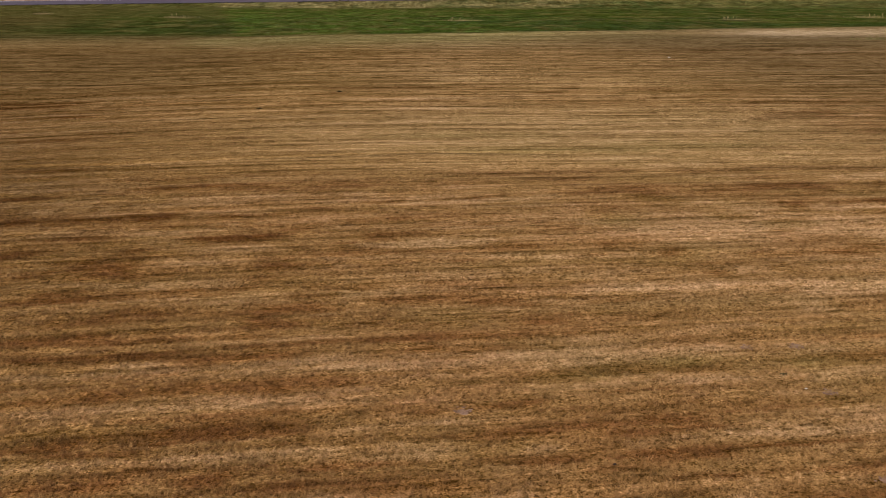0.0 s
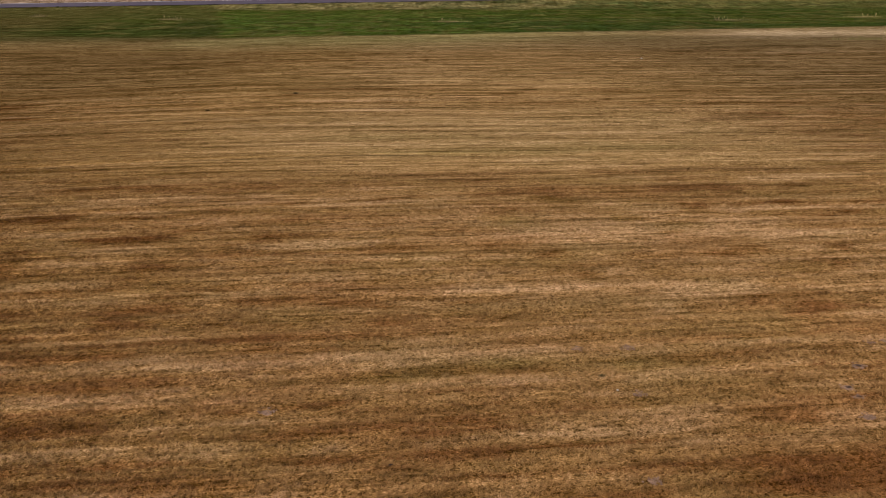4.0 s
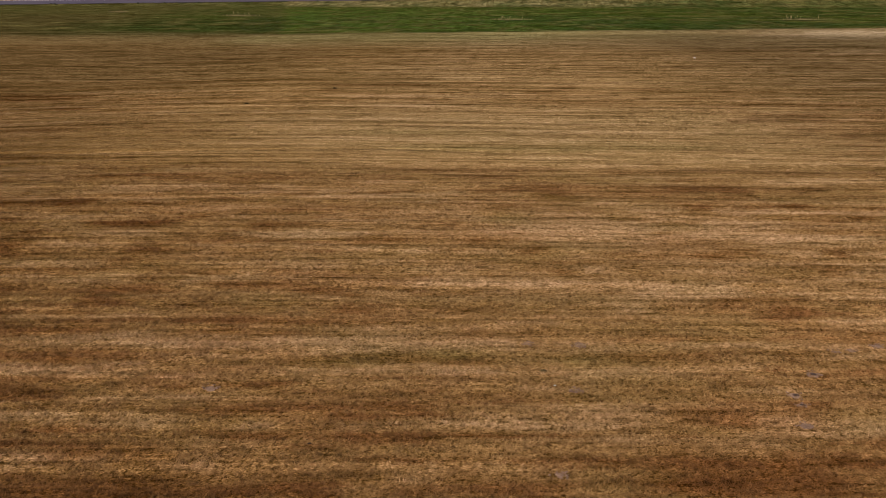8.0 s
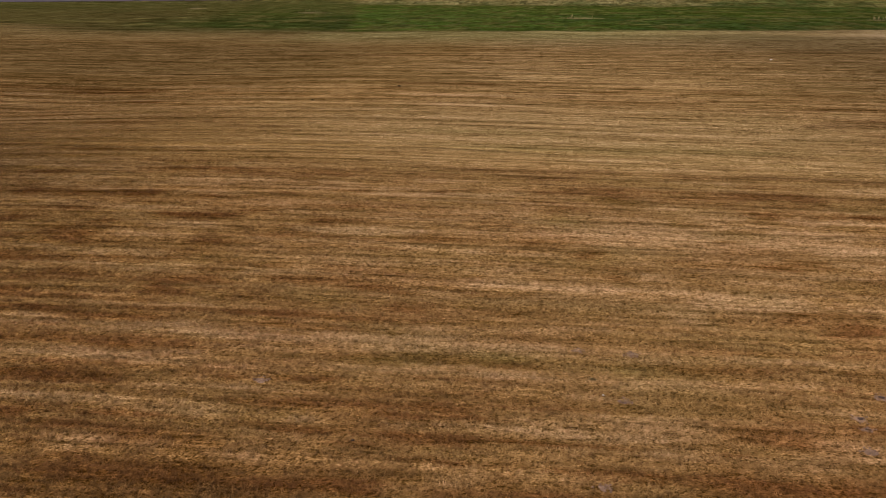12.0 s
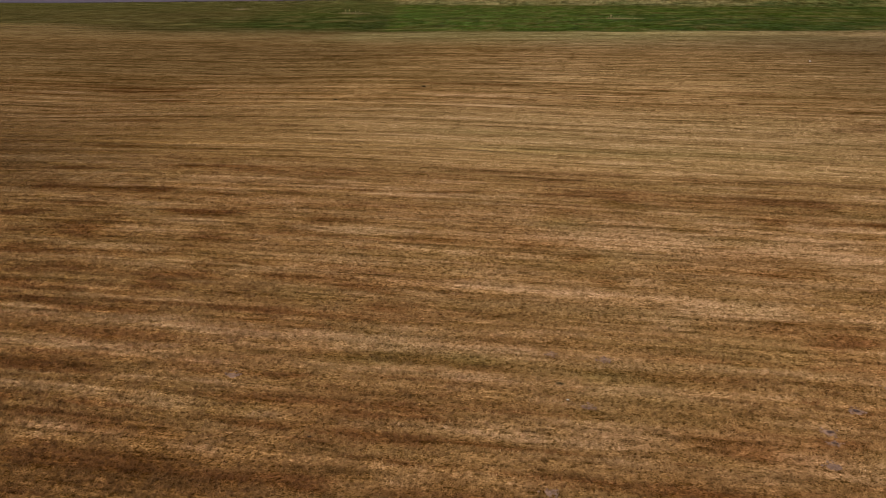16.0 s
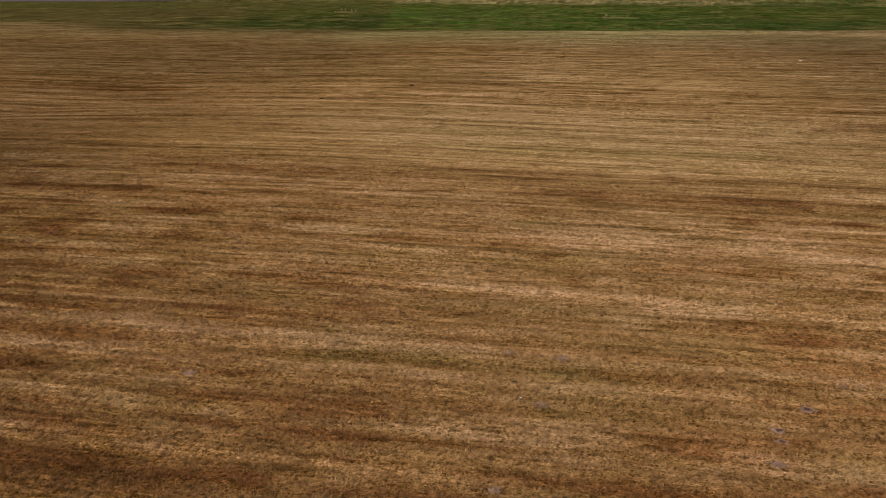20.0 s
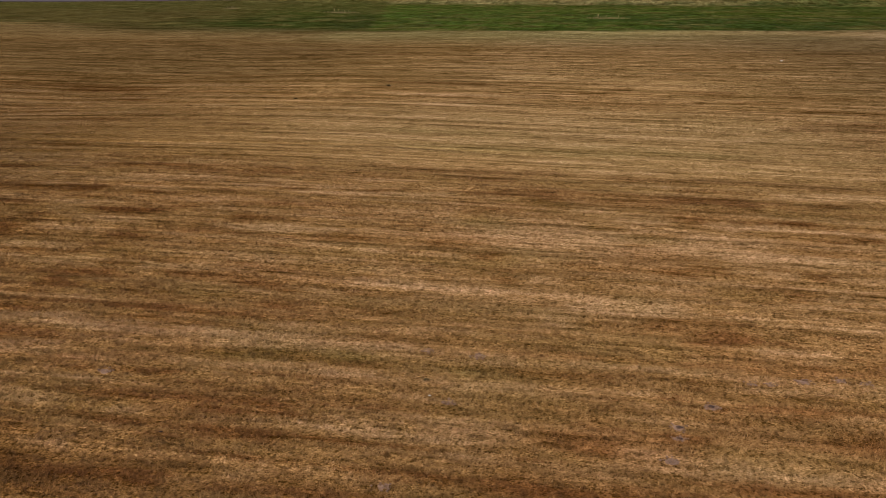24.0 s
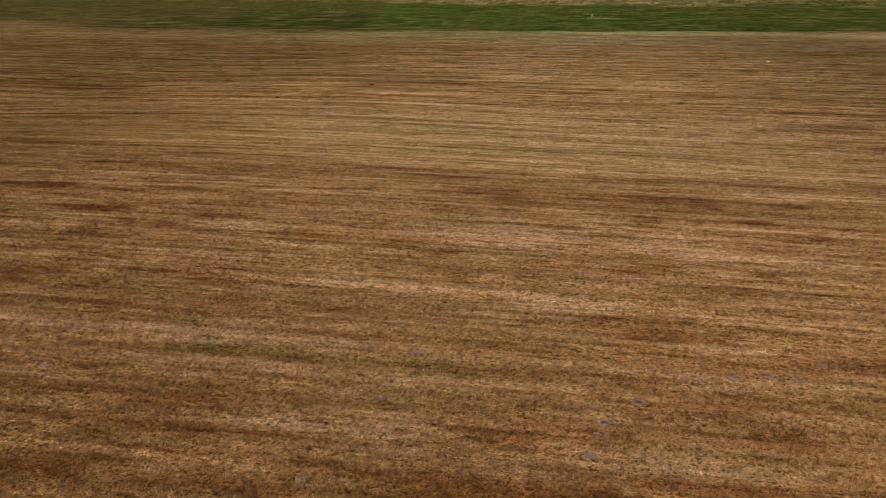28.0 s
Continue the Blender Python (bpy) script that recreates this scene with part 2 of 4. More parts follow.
def swaths(x, v, width, reach, seed):
    """brightness of rows of uneven width with crisp edges, changing slowly along each row; and dark lines for the shade
    in the furrows between them
    """
    q = v / width + 0.22 * (fbm(x / 7.0, v / (2 * width), seed + 1, 2) - 0.5)
    i = np.floor(q)
    f = q - i
    cut = 0.25 + 0.5 * lattice(i, i * 0, seed + 2)
    late = f > cut
    row = 2 * i + late
    level = vn(x / reach, row, seed + 3)
    d = np.where(late, f - cut, f) * width
    # shadow of the row's edge, put into the colour as a thin dark line
    furrow_shade = np.exp(-(d / 0.11) ** 2) * ease(0.45, 0.7, vn(x / 5.0, row, seed + 4))
    return level, furrow_shade


# single swaths that stand out: from x, y to x, y, half width, strength
PALE_SWATHS_A = [(-5.6, 18.6, -2.6, 18.7, 0.42, 0.45), (-1.9, 18.9, -0.5, 19, 0.31, 0.4), (1.2, 19.1, 3.3, 19.3, 0.37, 0.3), (9.3, 19.5, 11.5, 19.7, 0.67, 0.3),
    (12.6, 20.2, 14.6, 20.4, 0.44, 0.3), (-15.7, 20.4, -11.3, 20.5, 0.31, 0.25), (-10.1, 21, 0, 21.4, 0.33, 0.35), (-7.8, 21.1, 0.7, 21.7, 0.4, 0.4),
    (3, 21.6, 4.7, 21.8, 0.29, 0.4), (6.6, 21.9, 10.8, 22.4, 0.33, 0.3), (17.1, 22.2, 19.4, 22.8, 0.33, 0.25), (10.8, 22.4, 18, 23.2, 0.34, 0.45),
    (-6.5, 22.6, 3.9, 23.8, 0.25, 0.2), (22.5, 23.2, 26.5, 23.5, 0.34, 0.25), (27.3, 23.6, 32.9, 24.4, 0.42, 0.3), (-17.7, 23.8, -10.2, 24.4, 0.4, 0.45)]
PALE_SWATHS_B = [(23.6, 23.9, 27.6, 24.1, 0.37, 0.35), (-10.5, 24.5, 0, 24.8, 0.38, 0.35), (-12.4, 24.6, -9.1, 24.7, 0.34, 0.45), (-10.6, 24.7, -6, 25.1, 0.47, 0.45),
    (-5.8, 24.7, -1.8, 25.3, 0.37, 0.15), (-9.1, 24.8, -2.7, 25.9, 0.29, 0.35), (10.4, 26.3, 13.3, 26.5, 0.38, 0.25), (-19.3, 26.5, -11.2, 27.3, 0.38, 0.45),
    (-11.5, 27.4, -4.4, 28.6, 0.35, 0.3), (-11.7, 27.5, -3.4, 28.5, 0.28, 0.25), (-1, 27.5, 0.9, 27.7, 0.16, 0.3), (-11.5, 27.5, 0, 27.9, 0.4, 0.3),
    (-1.2, 27.5, 0.3, 27.7, 0.16, 0.5), (-15.4, 27.6, -11.6, 27.9, 0.29, 0.4), (4.9, 28.2, 10.1, 28.7, 0.5, 0.3), (23.9, 28.2, 25, 28.4, 0.26, 0.35)]
PALE_SWATHS_C = [(-3.3, 28.3, 10, 30, 0.35, 0.2), (1.9, 28.4, 7, 28.8, 0.27, 0.4), (9.8, 28.9, 13.8, 29.4, 0.48, 0.3), (28, 29.5, 34.8, 30.6, 0.38, 0.3),
    (12.9, 31.5, 16.3, 31.8, 0.26, 0.3), (-7.5, 32.6, -4.9, 33.3, 0.15, 0.4), (29.3, 33, 33.1, 33.5, 0.6, 0.3), (18.8, 33.9, 20.9, 34.1, 0.64, 0.3),
    (-18.7, 34.9, -13.6, 35.4, 0.49, 0.3), (8, 36, 15.8, 36.8, 0.39, 0.3), (-19.4, 36.1, -10.4, 37.5, 0.46, 0.4), (20.7, 36.3, 26.3, 37, 0.8, 0.5),
    (-19.9, 36.4, -11.3, 37.5, 0.45, 0.35), (-25.4, 36.9, -20.4, 37.2, 0.57, 0.3), (17.1, 39, 20.1, 39.4, 0.36, 0.35), (2.3, 41, 8.7, 41.8, 0.51, 0.2)]
PALE_SWATHS_D = [(-16.1, 42.4, -10.2, 43, 0.68, 0.3), (-6.2, 43.1, -1.2, 43.8, 0.57, 0.3), (-4.2, 43.1, 0.6, 43.4, 0.64, 0.4), (-1.2, 43.8, 3.5, 44.4, 0.69, 0.4),
    (-2.3, 43.8, 1.4, 44.2, 0.57, 0.35), (-20.6, 44.1, -16.9, 44.4, 0.56, 0.3), (-22.7, 45.1, -18.3, 45.9, 0.51, 0.4), (-19.6, 45.2, -14.8, 45.6, 0.39, 0.25),
    (29.5, 45.6, 36, 46.4, 0.7, 0.3), (-27.6, 45.8, -20.7, 46.7, 0.41, 0.3), (11.2, 46, 15.6, 46.6, 0.74, 0.3), (17.2, 47.4, 23.2, 47.7, 0.71, 0.2),
    (-17.1, 47.6, -8.2, 48.8, 0.42, 0.3), (26.4, 48.2, 32.5, 49, 0.78, 0.35), (-26.9, 50.2, -20.4, 50.9, 0.71, 0.4), (-19.6, 50.3, -12.8, 51.1, 0.61, 0.25)]
PALE_SWATHS_E = [(-31.3, 50.9, -24.8, 51.9, 0.8, 0.45), (22.2, 51.9, 26.1, 52.4, 1.19, 0.3), (29.3, 51.9, 33.5, 52.3, 1.31, 0.35), (-25.1, 52.1, -15.8, 53.4, 0.66, 0.3),
    (-34.4, 52.1, -27.5, 52.4, 0.6, 0.3), (-36.6, 52.4, -27.4, 54, 0.54, 0.35), (6.2, 52.6, 10.6, 53, 0.6, 0.3), (-3.6, 53, 8.1, 54.6, 0.32, 0.3),
    (18.9, 53.1, 22.4, 53.6, 0.93, 0.3), (-10.2, 53.2, 1.4, 54.8, 0.41, 0.35), (-21.4, 54.1, -11.5, 55.5, 0.53, 0.3), (-11.2, 55.4, -5.2, 55.9, 0.71, 0.25),
    (-44.4, 56.2, -35.6, 57.8, 0.41, 0.3), (0.1, 57.2, 5, 58.1, 0.54, 0.3), (-29.7, 58.8, -25, 59.5, 0.42, 0.3), (21.6, 61.1, 30.7, 61.9, 0.46, 0.3)]
PALE_SWATHS_F = [(35.5, 61.2, 47.1, 63, 0.99, 0.35), (30.8, 62.7, 35.1, 62.7, 0.46, 0.3), (17.2, 64.4, 23.5, 65.3, 0.66, 0.3), (19.4, 65.5, 26.7, 66.1, 0.85, 0.3),
    (13.9, 67.9, 22, 68.8, 0.93, 0.3), (5, 74.4, 24.5, 77.5, 1.19, 0.25), (4.9, 75.3, 14, 76.6, 0.45, 0.35), (-16.8, 75.7, -0.7, 77.5, 0.62, 0.25),
    (10.6, 84.9, 36.2, 88.5, 0.57, 0.25), (35.5, 85.6, 45.5, 86.7, 1.46, 0.25), (-21, 86.9, 3.3, 90, 0.81, 0.3), (-34.6, 91.1, -19, 92.4, 0.89, 0.2),
    (-9.3, 98.3, 2.4, 98.6, 1.48, 0.2), (-2, 137.6, 32.7, 143.3, 1.89, 0.2), (87.2, 186.5, 112.1, 200.3, 4.99, 0.45), (112.2, 262.3, 143.1, 265.7, 21.51, 0.5)]
DARK_SWATHS_A = [(-4.7, 17.1, 1.2, 17.6, 0.65, 0.65), (1.1, 17.5, 5.9, 17.9, 0.33, 0.3), (5.6, 18.2, 7.9, 18.4, 0.39, 0.35), (9.5, 18.4, 11.6, 18.6, 0.34, 0.3),
    (11.3, 18.6, 15.6, 19.2, 0.29, 0.3), (-6.4, 19.3, 1.2, 20.1, 0.52, 0.25), (-15.1, 19.3, -11, 19.4, 0.46, 0.35), (-9.6, 19.8, -7.5, 19.9, 0.3, 0.4),
    (18, 20.1, 25.5, 20.7, 1.17, 0.35), (5, 20.5, 7.3, 20.6, 0.33, 0.3), (-4.6, 20.6, 1, 21.1, 0.18, 0.35), (7.3, 20.9, 10.9, 21.4, 0.41, 0.3),
    (1, 21, 4.8, 21.2, 0.25, 0.4), (-15.1, 21.2, -10.8, 21.3, 0.26, 0.35), (6.7, 21.4, 10.9, 21.8, 0.14, 0.4), (-16.4, 21.6, -14, 21.8, 0.2, 0.45)]
DARK_SWATHS_B = [(11, 21.8, 15.8, 22.2, 0.14, 0.4), (1.5, 22.2, 2.9, 22.4, 0.19, 0.35), (24.6, 22.2, 27.4, 21.6, 0.75, 0.3), (-0.3, 22.3, 4.3, 22.7, 0.23, 0.3),
    (6.4, 22.5, 10.8, 23, 0.19, 0.4), (26.7, 22.5, 32.6, 23.4, 0.48, 0.45), (-12, 22.5, -4.6, 22.8, 0.33, 0.35), (-9.2, 22.8, -5.3, 23.2, 0.29, 0.5),
    (-8.7, 22.9, -5.8, 23.4, 0.22, 0.4), (4.6, 23, 10.7, 23.5, 0.24, 0.25), (-13, 23.3, -5, 23.7, 0.31, 0.3), (-9.9, 23.7, -3.7, 24.3, 0.31, 0.35),
    (19.9, 24.1, 23.2, 24.3, 0.61, 0.25), (-4, 24.3, -0.5, 24.7, 0.36, 0.25), (1, 24.3, 4.1, 24.7, 0.22, 0.35), (-18.2, 24.7, -13.5, 25, 0.25, 0.3)]
DARK_SWATHS_C = [(-2.8, 24.7, -1.3, 24.7, 0.32, 0.3), (24.7, 25.2, 26.6, 25.3, 0.34, 0.35), (-15.2, 25.2, -10.6, 25.6, 0.39, 0.4), (17.4, 25.7, 22.6, 26.2, 0.36, 0.2),
    (-10.7, 25.8, -5.4, 26, 0.41, 0.3), (-8.7, 25.8, -6, 26.1, 0.26, 0.35), (-11.5, 25.9, -9.5, 26, 0.37, 0.35), (-10.5, 26, -3.8, 26.5, 0.56, 0.25),
    (30.5, 26.5, 33.5, 26.5, 0.49, 0.4), (2.9, 26.8, 10.2, 27.7, 0.41, 0.35), (3.1, 26.9, 6.6, 26.7, 0.45, 0.25), (10.3, 27.3, 13, 27.7, 0.36, 0.4),
    (8.4, 27.7, 11.7, 27.7, 0.4, 0.4), (28.3, 28.1, 34.3, 29.1, 0.39, 0.25), (-20.2, 28.1, -11.7, 28.9, 0.47, 0.35), (-12.3, 28.3, -6.3, 28.9, 0.41, 0.35)]
DARK_SWATHS_D = [(-11.3, 28.4, -8.4, 28.8, 0.36, 0.3), (18.2, 28.5, 22.6, 29.1, 0.32, 0.3), (-2.5, 29.2, 0.7, 29.3, 0.18, 0.3), (1.9, 29.3, 4.3, 29.6, 0.35, 0.3),
    (-10.3, 29.4, -4.2, 30.1, 0.25, 0.3), (-21.3, 29.8, -12.5, 30.4, 0.46, 0.4), (-4.2, 30, 0.8, 30.5, 0.31, 0.3), (-3.7, 30, -0.4, 30.2, 0.25, 0.35),
    (1.4, 30.4, 4.9, 30.7, 0.37, 0.25), (-12.5, 30.4, -8.2, 30.7, 0.36, 0.25), (-18.3, 30.5, -15.9, 30.5, 0.35, 0.4), (2.7, 30.5, 6.9, 30.8, 0.12, 0.5),
    (21.7, 30.8, 27.1, 31.3, 0.3, 0.4), (26, 31.1, 28, 31.5, 0.32, 0.35), (28.2, 31.2, 35.4, 32.7, 0.48, 0.25), (-19.9, 31.8, -8.5, 33.8, 0.6, 0.3)]
DARK_SWATHS_E = [(-10, 31.9, -6.8, 32.1, 0.49, 0.35), (4.2, 32.3, 6.4, 32.5, 0.4, 0.35), (-18.1, 32.8, -14.8, 33.4, 0.31, 0.3), (-14.5, 33, -10.5, 33.5, 0.39, 0.35),
    (26.4, 33.3, 29.6, 34.2, 0.36, 0.4), (-11.7, 33.3, -5.8, 33.5, 0.55, 0.35), (-17.5, 33.3, -11.2, 33.3, 0.68, 0.35), (-10.4, 33.4, -6, 33.8, 0.69, 0.4),
    (27.2, 34.4, 29.7, 34.6, 0.43, 0.45), (-24, 34.4, -16.4, 35.4, 0.44, 0.5), (1.6, 34.6, 5.2, 34.3, 0.52, 0.4), (8.3, 34.7, 11.4, 35.1, 0.29, 0.3),
    (-3.5, 34.8, 1.1, 35.3, 0.4, 0.3), (24.3, 35, 27.1, 35.6, 0.66, 0.35), (-8.8, 35, -5.8, 35.4, 0.4, 0.5), (25, 35.2, 29.5, 35.7, 0.67, 0.3)]
DARK_SWATHS_F = [(-23.1, 35.2, -20.7, 35.6, 0.36, 0.35), (-16.7, 35.4, -12.1, 35.7, 0.46, 0.3), (-19.3, 35.5, -11, 36.5, 0.36, 0.3), (-8, 36.3, -3.6, 36.7, 0.51, 0.3),
    (-11.4, 37.2, -10.2, 37.2, 0.33, 0.4), (-11.8, 37.7, -9.7, 37.7, 0.66, 0.3), (-25.2, 38.1, -22.9, 38.6, 0.52, 0.4), (16, 38.6, 17.4, 38.8, 0.45, 0.35),
    (-21.6, 39.1, -18.7, 39.4, 0.82, 0.5), (-23.2, 39.5, -18.7, 40, 1.12, 0.5), (-11.6, 39.5, -8.6, 39.7, 0.5, 0.35), (-22.4, 39.5, -19.5, 40, 0.53, 0.45),
    (12.3, 39.7, 19.9, 40.6, 0.57, 0.2), (27.9, 40, 33.5, 40.5, 0.83, 0.25), (-11.6, 40.7, -9.1, 40.1, 0.94, 0.25), (-29.1, 41.1, -26.1, 41.3, 0.7, 0.4)]
DARK_SWATHS_G = [(-28.3, 41.8, -26, 42.2, 1.43, 0.3), (-21, 41.9, -19, 42.4, 0.58, 0.35), (-7.4, 42.1, -1.3, 42.8, 0.66, 0.3), (14, 42.3, 15.9, 42.5, 0.73, 0.5),
    (25.1, 42.4, 27.2, 42.6, 0.51, 0.3), (2.7, 42.6, 8, 43.4, 0.66, 0.25), (26.9, 42.8, 29.4, 43.1, 0.62, 0.4), (2.3, 43, 6.1, 43.5, 0.44, 0.3),
    (33.4, 43.5, 34.8, 43.7, 0.63, 0.45), (10.6, 43.6, 13.3, 43.9, 0.67, 0.35), (-14.2, 44.3, -12, 44.4, 0.67, 0.3), (-17.4, 44.5, -11, 45.5, 0.62, 0.35),
    (-27.6, 44.6, -20.6, 45.1, 0.39, 0.3), (-5.5, 44.9, -2.8, 45, 0.69, 0.35), (1.2, 44.9, 4.8, 45.5, 0.35, 0.3), (-5.2, 45.6, -0.8, 45.7, 0.62, 0.3)]
DARK_SWATHS_H = [(23.4, 46.4, 24.8, 46.5, 0.67, 0.35), (23, 46.5, 25.3, 46.8, 0.61, 0.3), (-11.7, 46.9, -9.2, 47.3, 0.66, 0.35), (-32.2, 47.7, -29.8, 48.3, 0.75, 0.45),
    (-28.4, 48.2, -22.5, 48.7, 0.52, 0.3), (23.3, 48.4, 27.4, 49, 0.52, 0.3), (-7, 48.4, -2.5, 49, 0.55, 0.35), (-27.7, 48.6, -23.2, 49.3, 0.53, 0.35),
    (-22.9, 48.7, -20, 49.4, 0.67, 0.5), (20.6, 49.3, 23.1, 49.5, 0.68, 0.4), (-22.6, 49.3, -19.6, 49.7, 0.76, 0.55), (21.1, 49.3, 23.3, 49.5, 0.63, 0.4),
    (-19, 49.4, -13.5, 49.8, 0.73, 0.3), (-24, 49.7, -19.1, 50.4, 0.9, 0.5), (11.9, 49.9, 13.5, 50.3, 0.94, 0.3), (11, 50.5, 13.2, 50.8, 1.15, 0.3)]
DARK_SWATHS_I = [(-31.2, 51.2, -24.3, 51.5, 0.5, 0.3), (-10.6, 51.7, -8.9, 52, 0.62, 0.35), (27, 52.1, 28.3, 52.1, 0.67, 0.35), (26.5, 52.4, 28.7, 52.7, 1.04, 0.4),
    (30.5, 52.9, 35.1, 53.8, 0.41, 0.35), (-6.2, 53.2, 7.9, 55.6, 0.33, 0.35), (34.2, 53.6, 36.2, 53.9, 0.77, 0.4), (-35.7, 54.2, -30.9, 54.6, 0.81, 0.35),
    (-42.4, 54.2, -35.7, 55.6, 0.58, 0.3), (14.9, 55, 18.2, 55.4, 0.5, 0.4), (9.8, 55.5, 14.4, 56.3, 0.66, 0.4), (9.7, 56.3, 17.8, 57, 0.7, 0.4),
    (-25.4, 57.2, -12.6, 57.9, 0.78, 0.4), (30.5, 57.4, 33.2, 57.2, 1.04, 0.65), (25.7, 57.4, 29.1, 57.6, 0.65, 0.3), (-21.9, 57.8, -14.2, 57.8, 1.26, 0.4)]
DARK_SWATHS_J = [(26.3, 58, 32, 58.8, 0.9, 0.4), (-21.4, 58.2, -13.8, 57.8, 1.16, 0.35), (-12.8, 58.5, -6.1, 58.3, 0.77, 0.35), (37, 58.8, 45.9, 60.5, 0.73, 0.4),
    (-28.8, 59.3, -19.8, 60.3, 0.82, 0.35), (6.6, 60.1, 13, 61.2, 0.8, 0.35), (10.1, 60.5, 14, 61.5, 0.77, 0.35), (27.4, 61, 30.8, 61.4, 0.98, 0.4),
    (27.5, 61, 34.7, 61.1, 0.53, 0.35), (1.6, 61.7, 13.9, 63.5, 0.82, 0.3), (9.3, 62.6, 18.2, 63.6, 0.64, 0.4), (-40.8, 62.9, -23.1, 64.6, 0.64, 0.4),
    (20.8, 63.4, 27.8, 63.6, 0.49, 0.4), (26.3, 63.5, 36.4, 65.7, 0.86, 0.35), (14.2, 63.6, 18.4, 63.8, 0.82, 0.35), (36.6, 64.6, 48.8, 66.6, 1.09, 0.35)]
DARK_SWATHS_K = [(28, 64.6, 38.4, 65.3, 0.99, 0.4), (12.2, 71.3, 22.2, 72.7, 1.08, 0.35), (5.4, 71.6, 12.5, 72.7, 1.09, 0.45), (20.6, 72.8, 29.7, 73.5, 0.77, 0.35),
    (13.6, 73.1, 20.6, 73.8, 0.8, 0.4), (29.7, 73.8, 37.9, 73.9, 1.01, 0.35), (23.5, 73.9, 36.8, 76.2, 1.14, 0.35), (-48.4, 76.2, -35.4, 78.4, 0.99, 0.25),
    (-30.1, 77.9, -20.2, 79.3, 0.5, 0.4), (12.1, 78.9, 28.2, 81.4, 0.65, 0.25), (50.3, 82.5, 56.9, 83.9, 1.01, 0.4), (-13, 83.1, 4, 84.2, 0.73, 0.25),
    (-3.4, 88.1, 1.8, 88.2, 0.6, 0.45), (-51.5, 91.6, -42, 92.7, 0.68, 0.35), (42.9, 93.2, 54.1, 95.3, 2.14, 0.45), (43.2, 99.3, 44.7, 99.5, 0.95, 0.4)]
DARK_SWATHS_L = [(-66.9, 100.6, -52.3, 101.1, 3.81, 0.3), (-46.9, 102.9, -27.3, 103.9, 2.23, 0.25), (31.8, 108.7, 42.2, 111, 0.87, 0.4), (14.9, 114, 20.3, 115.3, 1.28, 0.35),
    (-18.6, 114.2, -15.8, 114.6, 1.32, 0.5), (29.7, 119, 39, 120, 1.37, 0.35), (-20.1, 119.8, -0.3, 122, 1.09, 0.35), (-0.5, 124.2, 20.9, 126.6, 1.15, 0.3),
    (58, 129.2, 70.1, 131.3, 1.18, 0.35), (27.9, 150.8, 58, 157.4, 1.66, 0.25), (-69.8, 161.8, -48.5, 164.2, 1.98, 0.45), (-44.1, 167.5, -5.6, 170.3, 2.07, 0.3),
    (60.8, 194.6, 92.9, 201.6, 8.87, 0.3)]
PALE_SWATHS = PALE_SWATHS_A + PALE_SWATHS_B + PALE_SWATHS_C + PALE_SWATHS_D + PALE_SWATHS_E + PALE_SWATHS_F
DARK_SWATHS = DARK_SWATHS_A + DARK_SWATHS_B + DARK_SWATHS_C + DARK_SWATHS_D + DARK_SWATHS_E + DARK_SWATHS_F + DARK_SWATHS_G + DARK_SWATHS_H + DARK_SWATHS_I + DARK_SWATHS_J + DARK_SWATHS_K + DARK_SWATHS_L


def strips(items, x, y):
    """strength of the strongest swath at each place; ragged sides, thinning ends"""
    best = np.zeros_like(x)
    rag = fbm(x / 2.0, y / 0.4, 95, 3) - 0.5
    wander = fbm(x / 4.0, y / 6.0, 83, 2) - 0.5
    for xa, ya, xb, yb, w, k in items:
        end = 0.12 * (xb - xa) + 0.4
        here = np.nonzero((x > xa - end) & (x < xb + end) & (np.abs(y - (ya + yb) / 2) < 3.2 * w + abs(yb - ya)))[0]
        hx = x[here]
        d = (y[here] - ya - (yb - ya) * (hx - xa) / (xb - xa) + 0.5 * w * wander[here]) / w + 1.5 * rag[here]
        on = ease(xa - end, xa + end, hx) * ease(xb + end, xb - end, hx)
        best[here] = np.maximum(best[here], k * on * np.exp(-np.abs(d) ** 3))
    return best


def track(x, y):
    """a thin pale wheel track that bends across the rows, with a dark lip before it"""
    d = y - np.interp(x, [-90, -45, -31, -19, -2, 9, 16], [59.5, 64.6, 66.4, 69.0, 71.3, 71.0, 70.4])
    on = ease(-85, -60, x) * ease(15, 8, x) * (0.6 + 0.4 * vn(x / 3.0, x * 0, 87))
    return on * (np.exp(-(d / 0.36) ** 2) - 0.8 * np.exp(-((d + 0.75) / 0.32) ** 2))


